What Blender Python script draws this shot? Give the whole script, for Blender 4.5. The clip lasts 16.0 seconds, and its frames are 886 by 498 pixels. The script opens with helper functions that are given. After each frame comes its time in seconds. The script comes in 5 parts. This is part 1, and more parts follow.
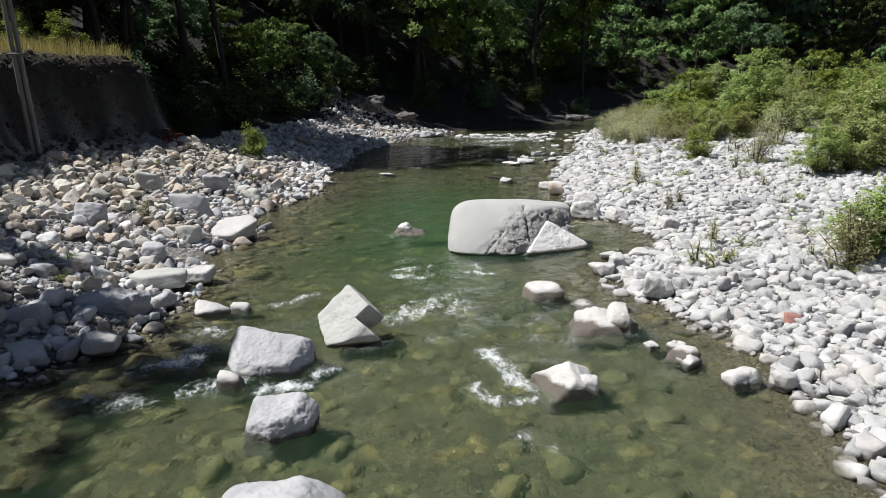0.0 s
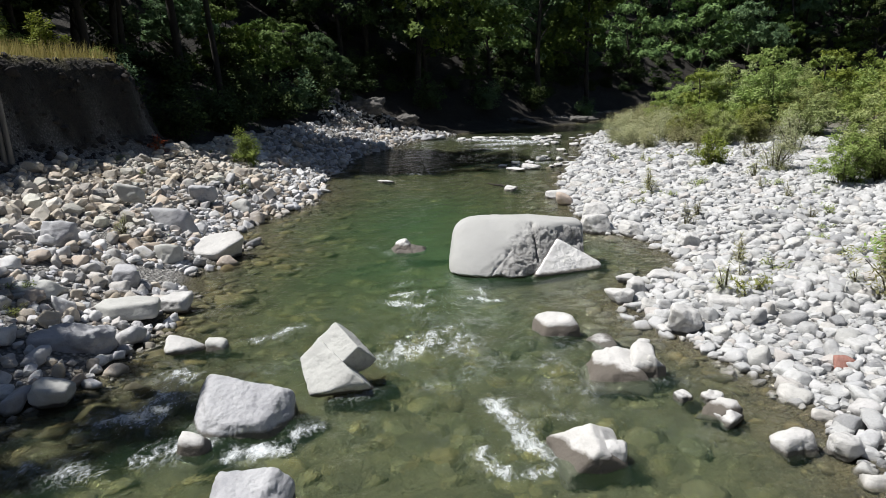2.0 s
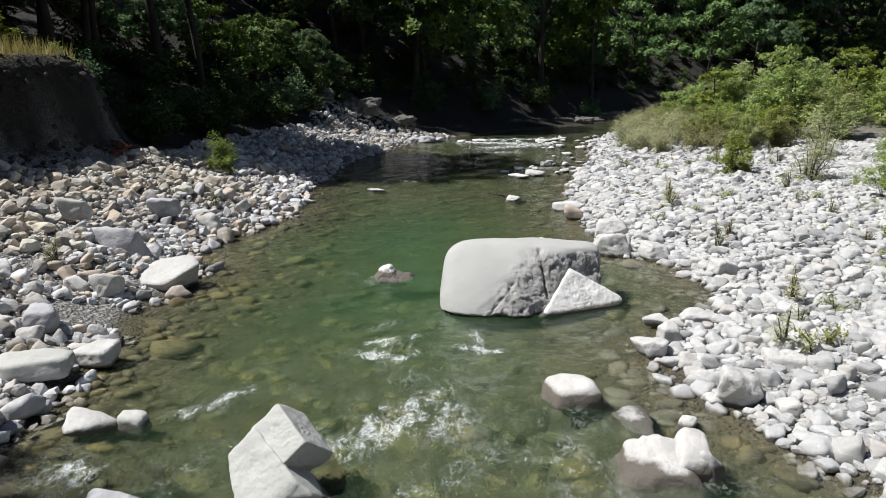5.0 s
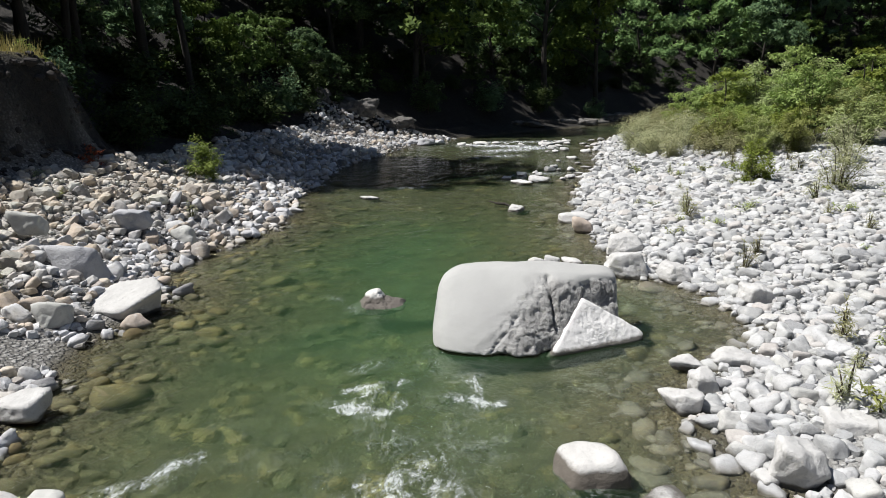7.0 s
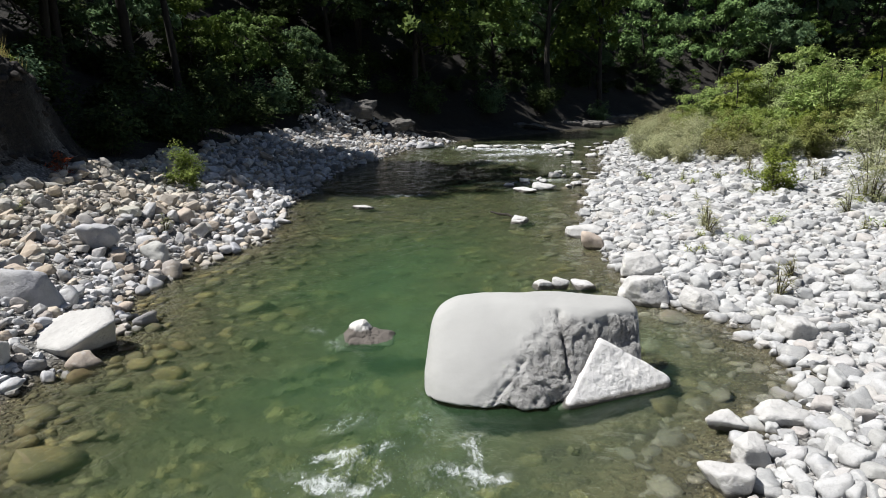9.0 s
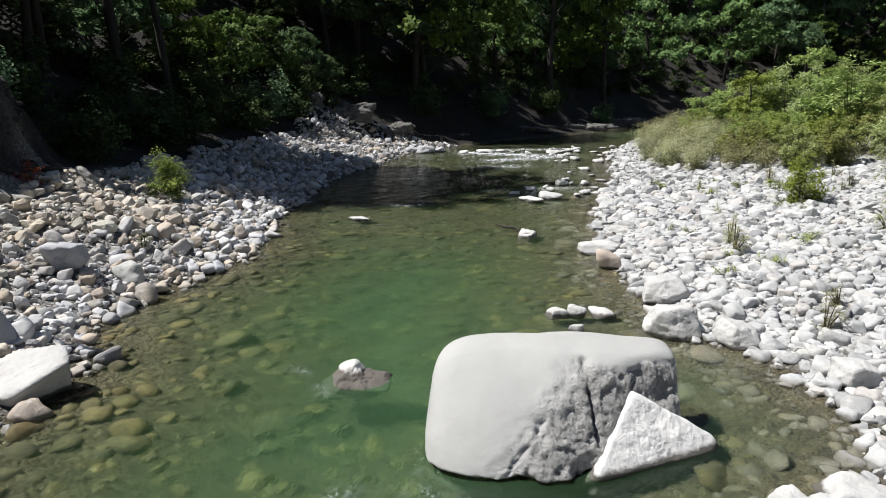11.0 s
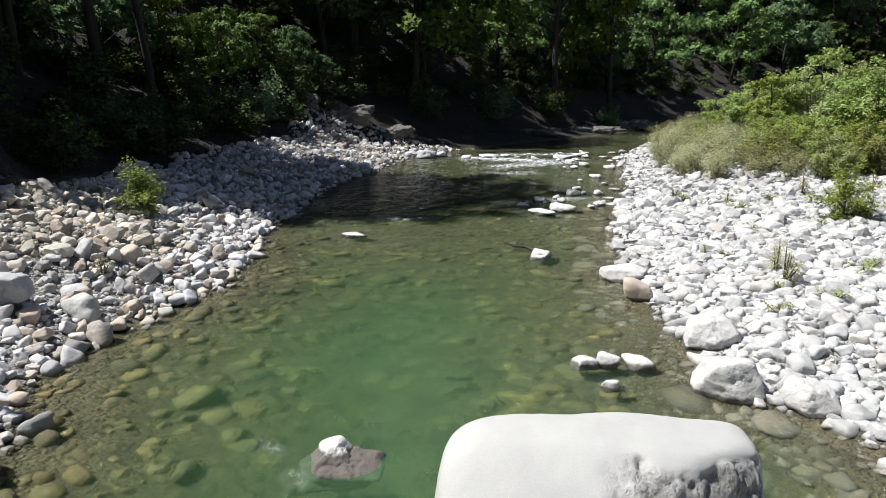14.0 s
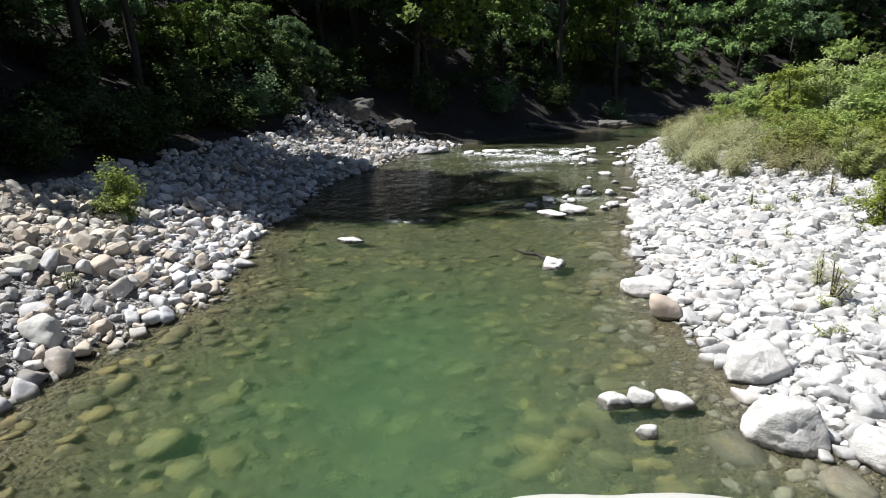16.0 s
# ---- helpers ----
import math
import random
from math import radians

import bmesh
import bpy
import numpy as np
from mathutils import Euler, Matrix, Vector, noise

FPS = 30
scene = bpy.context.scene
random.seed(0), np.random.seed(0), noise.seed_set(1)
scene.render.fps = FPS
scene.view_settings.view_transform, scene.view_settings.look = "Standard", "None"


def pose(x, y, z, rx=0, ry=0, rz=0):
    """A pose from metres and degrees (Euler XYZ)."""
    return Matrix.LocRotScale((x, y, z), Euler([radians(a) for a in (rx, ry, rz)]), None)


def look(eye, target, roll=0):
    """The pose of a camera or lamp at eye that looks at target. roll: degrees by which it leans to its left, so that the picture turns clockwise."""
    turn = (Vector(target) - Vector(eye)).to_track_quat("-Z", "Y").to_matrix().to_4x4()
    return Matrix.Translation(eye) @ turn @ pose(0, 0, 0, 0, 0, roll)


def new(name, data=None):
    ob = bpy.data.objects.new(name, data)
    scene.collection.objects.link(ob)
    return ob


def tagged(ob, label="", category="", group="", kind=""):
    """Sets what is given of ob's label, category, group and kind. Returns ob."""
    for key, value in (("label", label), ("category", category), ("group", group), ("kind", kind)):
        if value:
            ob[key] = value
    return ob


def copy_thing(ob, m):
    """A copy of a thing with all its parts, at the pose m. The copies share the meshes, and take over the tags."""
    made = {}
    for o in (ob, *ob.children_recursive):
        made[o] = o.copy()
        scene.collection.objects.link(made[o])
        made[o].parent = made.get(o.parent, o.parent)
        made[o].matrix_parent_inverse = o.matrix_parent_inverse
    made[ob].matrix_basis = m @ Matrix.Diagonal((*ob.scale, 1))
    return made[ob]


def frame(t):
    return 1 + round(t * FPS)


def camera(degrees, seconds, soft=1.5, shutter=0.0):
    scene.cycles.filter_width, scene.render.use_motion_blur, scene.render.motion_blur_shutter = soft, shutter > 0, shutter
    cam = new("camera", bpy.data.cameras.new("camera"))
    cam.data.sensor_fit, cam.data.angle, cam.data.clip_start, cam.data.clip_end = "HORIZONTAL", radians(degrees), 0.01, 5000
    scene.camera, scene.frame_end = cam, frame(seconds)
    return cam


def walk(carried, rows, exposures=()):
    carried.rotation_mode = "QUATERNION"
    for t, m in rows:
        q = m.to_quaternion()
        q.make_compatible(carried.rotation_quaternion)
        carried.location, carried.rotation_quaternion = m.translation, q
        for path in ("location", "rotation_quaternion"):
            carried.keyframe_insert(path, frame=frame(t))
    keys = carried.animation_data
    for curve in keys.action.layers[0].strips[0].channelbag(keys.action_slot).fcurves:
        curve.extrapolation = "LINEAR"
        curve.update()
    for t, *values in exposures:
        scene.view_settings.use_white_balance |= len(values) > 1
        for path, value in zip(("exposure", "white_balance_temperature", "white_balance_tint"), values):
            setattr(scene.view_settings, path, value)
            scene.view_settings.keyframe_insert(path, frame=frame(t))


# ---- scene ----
cam = camera(66.8, 16.0, soft=0.9)
METRES, EYE, TILT, LEAN, TURN = 11.0, 3.5, 0.0, 0.0, 0.0
ROWS = [
    (0.0, 0.0, 0.0, 0.0, -0.26, -13.85, 1.05),
    (0.5, 0.0002, 0.0227, 0.0033, -0.22, -13.85, 1.1),
    (1.0, 0.0014, 0.0494, 0.0064, -0.17, -13.86, 1.11),
    (1.5, 0.0028, 0.0795, 0.0095, -0.12, -13.88, 1.14),
    (2.0, 0.0032, 0.1132, 0.0115, -0.09, -13.89, 1.18),
    (2.5, 0.0046, 0.1475, 0.0119, -0.08, -13.9, 1.2),
    (3.0, 0.0062, 0.1817, 0.0105, -0.06, -13.9, 1.22),
    (3.5, 0.0091, 0.2162, 0.0092, -0.03, -13.91, 1.24),
    (4.0, 0.0138, 0.2512, 0.0094, 0.01, -13.91, 1.22),
    (6.5, 0.0303, 0.423, 0.0095, 0.2, -13.89, 1.08),
    (7.0, 0.0321, 0.4579, 0.0104, 0.23, -13.88, 1.06),
    (7.5, 0.0343, 0.4927, 0.0109, 0.26, -13.85, 1.06),
    (8.0, 0.0366, 0.526, 0.0108, 0.3, -13.84, 1.03),
    (8.5, 0.0389, 0.559, 0.0115, 0.33, -13.85, 1.02),
    (9.0, 0.04, 0.5895, 0.0129, 0.35, -13.83, 0.99),
    (11.5, 0.0342, 0.737, 0.0193, 0.39, -13.71, 0.95),
    (12.0, 0.0331, 0.7638, 0.0204, 0.38, -13.71, 0.96),
    (12.5, 0.0327, 0.792, 0.0215, 0.39, -13.69, 0.95),
    (13.0, 0.0318, 0.8203, 0.0228, 0.4, -13.69, 0.94),
    (13.5, 0.0297, 0.8502, 0.0234, 0.4, -13.69, 0.93),
    (14.0, 0.0281, 0.8791, 0.023, 0.41, -13.68, 0.91),
    (14.5, 0.0262, 0.9084, 0.0232, 0.41, -13.71, 0.89),
    (15.0, 0.0239, 0.9379, 0.0237, 0.41, -13.88, 0.88),
    (15.5, 0.0221, 0.9669, 0.0241, 0.42, -14.07, 0.91),
    (16.0, 0.0202, 0.9967, 0.0245, 0.44, -14.29, 0.92),
]
walk(cam, [(t, pose(0, 0, EYE, TILT, LEAN, TURN) @ pose(METRES * x, METRES * y, METRES * z, 90 + pitch, roll, yaw)) for t, x, y, z, yaw, pitch, roll in ROWS], [(0.0, 0.50), (8.0, 0.54), (12.0, 0.65), (16.0, 0.87)])

# ---- light ----
SUN = Vector((-0.50, 0.04, 0.865)).normalized()
sun = new("sun", bpy.data.lights.new("sun", "SUN"))
sun.data.energy, sun.data.angle, sun.data.color = 4.5, radians(0.55), (1.0, 0.975, 0.945)
sun.matrix_world = look(SUN * 80, (0, 0, 0))
world = bpy.data.worlds.new("sky")
scene.world = world
world.use_nodes = True
sky = world.node_tree.nodes.new("ShaderNodeTexSky")
sky.sky_type, sky.sun_disc = "NISHITA", False
sky.ozone_density = 3.0
sky.sun_elevation, sky.sun_rotation = math.asin(SUN.z), math.atan2(SUN.x, SUN.y)
back = world.node_tree.nodes["Background"]
world.node_tree.links.new(sky.outputs[0], back.inputs[0])
back.inputs[1].default_value = 0.040

# ---- materials ----


class Nodes:
    """A small builder for node materials."""

    def __init__(self, name):
        self.mat = bpy.data.materials.new(name)
        self.mat.use_nodes = True
        self.tree = self.mat.node_tree
        self.tree.nodes.clear()
        self.out = self.tree.nodes.new("ShaderNodeOutputMaterial")

    def add(self, kind):
        return self.tree.nodes.new("ShaderNode" + kind)

    def attribute(self, name):
        n = self.add("Attribute")
        n.attribute_name = name
        return n.outputs["Fac"]

    def link(self, a, b):
        self.tree.links.new(a, b)

    def feed(self, node, **values):
        for k, v in values.items():
            sock = node.inputs[k.replace("_", " ")] if not k[0] == "i" or not k[1:].isdigit() else node.inputs[int(k[1:])]
            if isinstance(v, bpy.types.NodeSocket):
                self.link(v, sock)
            else:
                sock.default_value = v
        return node

    def coords(self):
        return self.add("NewGeometry").outputs["Position"]

    def local(self):
        return self.add("TexCoord").outputs["Object"]

    def noise(self, vec, scale, detail=5.0, rough=0.6, stretch=None):
        if stretch:
            m = self.feed(self.add("Mapping"), Vector=vec, Scale=stretch)
            vec = m.outputs[0]
        n = self.feed(self.add("TexNoise"), Vector=vec, Scale=scale, Detail=detail, Roughness=rough)
        return n.outputs["Fac"]

    def ramp(self, fac, *stops):
        r = self.add("ValToRGB")
        e = r.color_ramp.elements
        while len(e) < len(stops):
            e.new(0.5)
        for i, (p, c) in enumerate(stops):
            e[i].position = p
            e[i].color = (*c, 1) if len(c) == 3 else c
        self.link(fac, r.inputs[0])
        return r.outputs[0]

    def mix(self, fac, a, b, blend="MIX"):
        m = self.add("Mix")
        m.data_type, m.blend_type = "RGBA", blend
        for i, v in ((0, fac), (6, a), (7, b)):
            if isinstance(v, bpy.types.NodeSocket):
                self.link(v, m.inputs[i])
            else:
                m.inputs[i].default_value = v if i == 0 else (*v, 1)
        return m.outputs[2]

    def math(self, op, a, b=0.0, c=0.0):
        m = self.add("Math")
        m.operation = op
        for i, v in enumerate((a, b, c)):
            if isinstance(v, bpy.types.NodeSocket):
                self.link(v, m.inputs[i])
            else:
                m.inputs[i].default_value = v
        return m.outputs[0]

    def maprange(self, v, a, b, c=0.0, d=1.0):
        m = self.add("MapRange")
        self.link(v, m.inputs[0])
        for i, x in enumerate((a, b, c, d)):
            m.inputs[i + 1].default_value = x
        return m.outputs[0]

    def bump(self, height, strength, distance=0.02):
        return self.feed(self.add("Bump"), Height=height, Strength=strength, Distance=distance).outputs[0]

    def surface(self, colour, rough=0.8, normal=None, **more):
        p = self.add("BsdfPrincipled")
        self.feed(p, Base_Color=colour if isinstance(colour, bpy.types.NodeSocket) else (*colour, 1), Roughness=rough, **more)
        if normal:
            self.link(normal, p.inputs["Normal"])
        self.link(p.outputs[0], self.out.inputs[0])
        return p


def stone_material(name, tones, island, moss=0.0, bump=0.5, vein=0.12):
    """Weathered river stone: tone from stone to stone, clouding, speckle, pale veins."""
    k = Nodes(name)
    rnd = k.add("NewGeometry").outputs["Random Per Island"] if island else k.add("ObjectInfo").outputs["Random"]
    pos = k.coords()
    n = len(tones)
    base = k.ramp(rnd, *[((i + 0.5) / n, c) for i, c in enumerate(tones)])
    cloud = k.noise(pos, 5.0, 4.0)
    col = k.mix(k.maprange(cloud, 0.35, 0.7, 0.0, 0.35), base, (0.20, 0.20, 0.19))
    fine = k.noise(pos, 70.0, 3.0, 0.7)
    col = k.mix(k.maprange(fine, 0.3, 0.75, 0.0, 0.3), col, (0.62, 0.60, 0.57))
    streak = k.noise(pos, 3.2, 3.0, 0.5, (1.0, 1.6, 5.0))
    col = k.mix(k.math("MULTIPLY", k.maprange(streak, 0.60, 0.66), vein * 3), col, (0.66, 0.65, 0.62))
    if moss:
        patch = k.noise(pos, 1.1, 5.0)
        col = k.mix(k.math("MULTIPLY", k.maprange(patch, 0.5, 0.62), moss), col, (0.23, 0.19, 0.12))
    dirt = k.noise(pos, 24.0, 6.0, 0.75)
    col = k.mix(k.maprange(dirt, 0.52, 0.72, 0.0, 0.45), col, (0.21, 0.205, 0.195))
    sep = k.add("SeparateXYZ")
    k.link(pos, sep.inputs[0])
    level = k.math("ADD", sep.outputs["Z"], k.math("MULTIPLY", k.noise(pos, 4.0, 3.0), -0.07))
    wet = k.maprange(level, -0.03, 0.03, 1.0, 0.0)
    col = k.mix(k.math("MULTIPLY", wet, 0.85), col, (0.085, 0.075, 0.048))
    height = k.math("ADD", k.math("MULTIPLY", k.noise(pos, 11.0, 8.0, 0.72), 1.6), k.math("MULTIPLY", dirt, 0.8))
    k.surface(col, k.maprange(wet, 0, 1, 0.88, 0.4), k.bump(height, bump, 0.03))
    return k.mat


def boulder_material(name, light, dark, bump=0.6, lines=0.0, sediment=(0.065, 0.058, 0.045), band=0.08, faced=False):
    """One large block: pale crust, grey pits, fine grain, a stained band where the river has washed it."""
    k = Nodes(name)
    pos = k.coords()
    a = k.noise(pos, 2.4, 7.0, 0.62)
    col = k.mix(k.maprange(a, 0.38, 0.68), light, dark)
    pit = k.noise(pos, 16.0, 5.0, 0.7)
    worn = k.attribute("pitted") if faced else None
    amount = k.maprange(pit, 0.56, 0.72, 0.0, 0.55)
    if faced:
        amount = k.math("MULTIPLY", amount, worn)
        soft = k.maprange(k.noise(pos, 1.6, 6.0, 0.6, (1.0, 0.5, 1.0)), 0.35, 0.7, 0.0, 0.5)
        dull = k.ramp(k.noise(pos, 5.0, 8.0, 0.7), (0.32, (0.24, 0.24, 0.235)), (0.5, (0.35, 0.348, 0.34)), (0.68, (0.45, 0.445, 0.43)))
        col = k.mix(worn, k.mix(soft, light, (0.30, 0.30, 0.295)), dull)
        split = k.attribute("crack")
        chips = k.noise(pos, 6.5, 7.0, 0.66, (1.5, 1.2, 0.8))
        # cracks and chip hollows are coloured darker as well as sunk
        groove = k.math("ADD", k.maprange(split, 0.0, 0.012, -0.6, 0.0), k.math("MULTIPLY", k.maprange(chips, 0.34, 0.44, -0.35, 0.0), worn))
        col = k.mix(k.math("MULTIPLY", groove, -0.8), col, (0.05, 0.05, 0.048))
    col = k.mix(amount, col, (dark[0] * 0.62, dark[1] * 0.62, dark[2] * 0.62))
    grain = k.noise(pos, 110.0, 2.0, 0.6)
    col = k.mix(k.maprange(grain, 0.35, 0.7, 0.0, 0.22), col, (0.66, 0.64, 0.61))
    sep = k.add("SeparateXYZ")
    k.link(pos, sep.inputs[0])
    wav = k.math("ADD", sep.outputs["Z"], k.math("MULTIPLY", k.noise(pos, 4.0, 6.0, 0.7), 0.13))
    col = k.mix(k.maprange(wav, band + 0.03, band + 0.065, 0.92, 0.0), col, sediment)
    height = k.math("ADD", k.noise(pos, 4.5, 12.0, 0.62), k.math("MULTIPLY", pit, 0.35))
    if lines:
        seam = k.noise(pos, 2.2, 4.0, 0.6, (1.0, 1.0, 0.35))
        line = k.math("ABSOLUTE", k.math("SUBTRACT", seam, 0.5))
        height = k.math("ADD", height, k.math("MULTIPLY", k.maprange(line, 0.0, 0.016, -lines, 0.0), 1.0))
    if faced:
        height = k.math("ADD", height, k.math("ADD", k.math("MULTIPLY", groove, 0.4), k.math("MULTIPLY", k.math("MULTIPLY", chips, worn), 1.2)))
    k.surface(col, 0.9, k.bump(height, k.maprange(worn, 0, 1, 0.08, 1.0) if faced else bump, 0.13 if faced else 0.05))
    return k.mat


PALE = [(0.471, 0.478, 0.482), (0.556, 0.565, 0.559), (0.310, 0.319, 0.324), (0.577, 0.579, 0.571), (0.504, 0.509, 0.516), (0.198, 0.208, 0.222), (0.555, 0.554, 0.527), (0.468, 0.435, 0.410), (0.545, 0.553, 0.564), (0.374, 0.384, 0.391)]
MIXED = [(0.506, 0.512, 0.526), (0.720, 0.720, 0.720), (0.165, 0.172, 0.191), (0.565, 0.481, 0.370), (0.431, 0.449, 0.493),
         (0.720, 0.720, 0.720), (0.183, 0.185, 0.197), (0.491, 0.388, 0.293), (0.720, 0.720, 0.720), (0.447, 0.463, 0.504)]
WARM = [(0.567, 0.532, 0.468), (0.690, 0.604, 0.472), (0.193, 0.193, 0.196), (0.632, 0.515, 0.367), (0.372, 0.372, 0.366), (0.720, 0.715, 0.617), (0.204, 0.190, 0.173), (0.510, 0.410, 0.305), (0.715, 0.678, 0.605), (0.394, 0.354, 0.300)]
BROWN = [(0.095, 0.082, 0.037), (0.080, 0.070, 0.035), (0.115, 0.097, 0.048), (0.067, 0.059, 0.034), (0.112, 0.082, 0.034), (0.091, 0.081, 0.041)]

M_PALE = stone_material("pale_river_stone", PALE, True)
M_PALE_ONE = stone_material("pale_cobble", PALE, False)
M_MIXED = stone_material("mixed_river_stone", MIXED, True, 0.5)
M_WARM = stone_material("tan_and_grey_stone", WARM, True, 0.4)
M_MIXED_ONE = stone_material("mixed_cobble", MIXED, False, 0.5)


def bed_material(name, tones, coat):
    """Stones under the river: brown and golden algae in patches, dark where it is worn off."""
    k = Nodes(name)
    rnd = k.add("NewGeometry").outputs["Random Per Island"]
    pos = k.coords()
    n = len(tones)
    col = k.ramp(rnd, *[((i + 0.5) / n, c) for i, c in enumerate(tones)])
    col = k.mix(k.maprange(k.noise(pos, 0.8, 5.0, 0.6), 0.46, 0.62, 0.0, 0.75 * coat), col, (0.034, 0.033, 0.019))
    col = k.mix(k.maprange(k.noise(pos, 7.0, 6.0, 0.7), 0.45, 0.7, 0.0, 0.5 * coat), col, (0.13, 0.112, 0.042))
    col = k.mix(k.maprange(k.noise(pos, 1.5, 5.0, 0.6), 0.52, 0.66, 0.0, 0.75 * coat), col, (0.19, 0.145, 0.058))
    col = k.mix(k.maprange(k.noise(pos, 30.0, 5.0, 0.7), 0.46, 0.66, 0.0, 0.4), col, (0.03, 0.028, 0.018))
    k.surface(col, 0.9, k.bump(k.noise(pos, 12.0, 6.0, 0.7), 0.5, 0.03))
    return k.mat


M_BED = bed_material("algae_coated_stone", BROWN, 1.0)
M_BED_PALE = bed_material("silted_stone", [(0.14, 0.13, 0.10), (0.105, 0.098, 0.076), (0.18, 0.168, 0.13), (0.08, 0.075, 0.058), (0.155, 0.142, 0.11)], 0.5)
M_WASHED = boulder_material("washed_white_rock", (0.53, 0.52, 0.50), (0.38, 0.375, 0.36), 0.7, sediment=(0.085, 0.07, 0.054), band=0.165)
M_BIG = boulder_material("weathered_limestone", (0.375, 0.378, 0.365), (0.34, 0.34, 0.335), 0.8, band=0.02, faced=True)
M_WHITE = boulder_material("white_limestone", (0.56, 0.555, 0.54), (0.40, 0.395, 0.385), 1.0)
M_CHALK = boulder_material("chalk_white_limestone", (0.80, 0.79, 0.77), (0.70, 0.69, 0.67), 0.7)
M_SMOOTH = boulder_material("smooth_grey_limestone", (0.44, 0.445, 0.42), (0.36, 0.362, 0.345), 0.4)
M_GREY = boulder_material("grey_river_rock", (0.43, 0.435, 0.45), (0.28, 0.285, 0.31), 0.9)
M_TAN = boulder_material("tan_sandstone", (0.46, 0.38, 0.31), (0.36, 0.29, 0.24), 0.5)
# outcrop colour darkened to carry the shade of the woods
M_SHADED_ROCK = boulder_material("dark_cliff_rock", (0.080, 0.074, 0.065), (0.030, 0.028, 0.026), 1.0, 0.3)
M_SLAB = boulder_material("bleached_slab_rock", (0.50, 0.495, 0.48), (0.40, 0.395, 0.385), 0.8)


def ground_material():
    """Gravel and sand by the river, brown silt under it, earth and leaf litter up the slopes."""
    k = Nodes("ground_earth")
    pos = k.coords()
    peb = k.feed(k.add("TexVoronoi"), Vector=pos, Scale=16.0)
    tone = k.feed(k.add("SeparateColor"), Color=peb.outputs["Color"]).outputs[0]
    gravel = k.ramp(tone, (0.0, (0.24, 0.235, 0.22)), (0.5, (0.36, 0.35, 0.335)), (1.0, (0.48, 0.47, 0.45)))
    gap = k.maprange(peb.outputs["Distance"], 0.35, 0.62)
    gravel = k.mix(k.math("MULTIPLY", gap, 0.6), gravel, (0.11, 0.105, 0.095))
    gravel = k.mix(k.attribute("bar"), gravel, k.ramp(tone, (0.0, (0.36, 0.355, 0.34)), (0.5, (0.47, 0.465, 0.45)), (1.0, (0.58, 0.575, 0.56))))
    gravel = k.mix(k.math("MULTIPLY", gap, 0.35), gravel, (0.14, 0.135, 0.125))
    # dark soil and litter, toned down further for the shade lying on them
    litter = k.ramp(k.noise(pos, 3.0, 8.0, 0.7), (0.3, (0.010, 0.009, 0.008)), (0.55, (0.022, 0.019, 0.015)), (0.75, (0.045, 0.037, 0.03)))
    grass = k.ramp(k.noise(pos, 5.0, 6.0, 0.7), (0.3, (0.08, 0.075, 0.025)), (0.6, (0.15, 0.125, 0.05)), (0.8, (0.07, 0.09, 0.025)))
    silt = k.ramp(k.noise(pos, 2.2, 8.0, 0.68), (0.3, (0.042, 0.037, 0.021)), (0.5, (0.084, 0.073, 0.038)), (0.7, (0.130, 0.112, 0.062)))
    at = k.attribute
    sep = k.add("SeparateXYZ")
    k.link(pos, sep.inputs[0])
    damp = k.maprange(k.math("ADD", sep.outputs["Z"], k.math("MULTIPLY", k.noise(pos, 1.5, 4.0), 0.08)), 0.06, 0.13, 0.85, 0.0)
    gravel = k.mix(damp, gravel, k.mix(k.math("MULTIPLY", gap, 0.6), (0.085, 0.085, 0.085), (0.035, 0.034, 0.033)))
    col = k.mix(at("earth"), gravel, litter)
    col = k.mix(at("grass"), col, grass)
    col = k.mix(at("wet"), col, silt)
    h = k.math("ADD", k.math("MULTIPLY", gap, -0.6), k.noise(pos, 9.0, 8.0, 0.7))
    k.surface(col, 0.92, k.bump(h, 0.9, 0.10))
    return k.mat


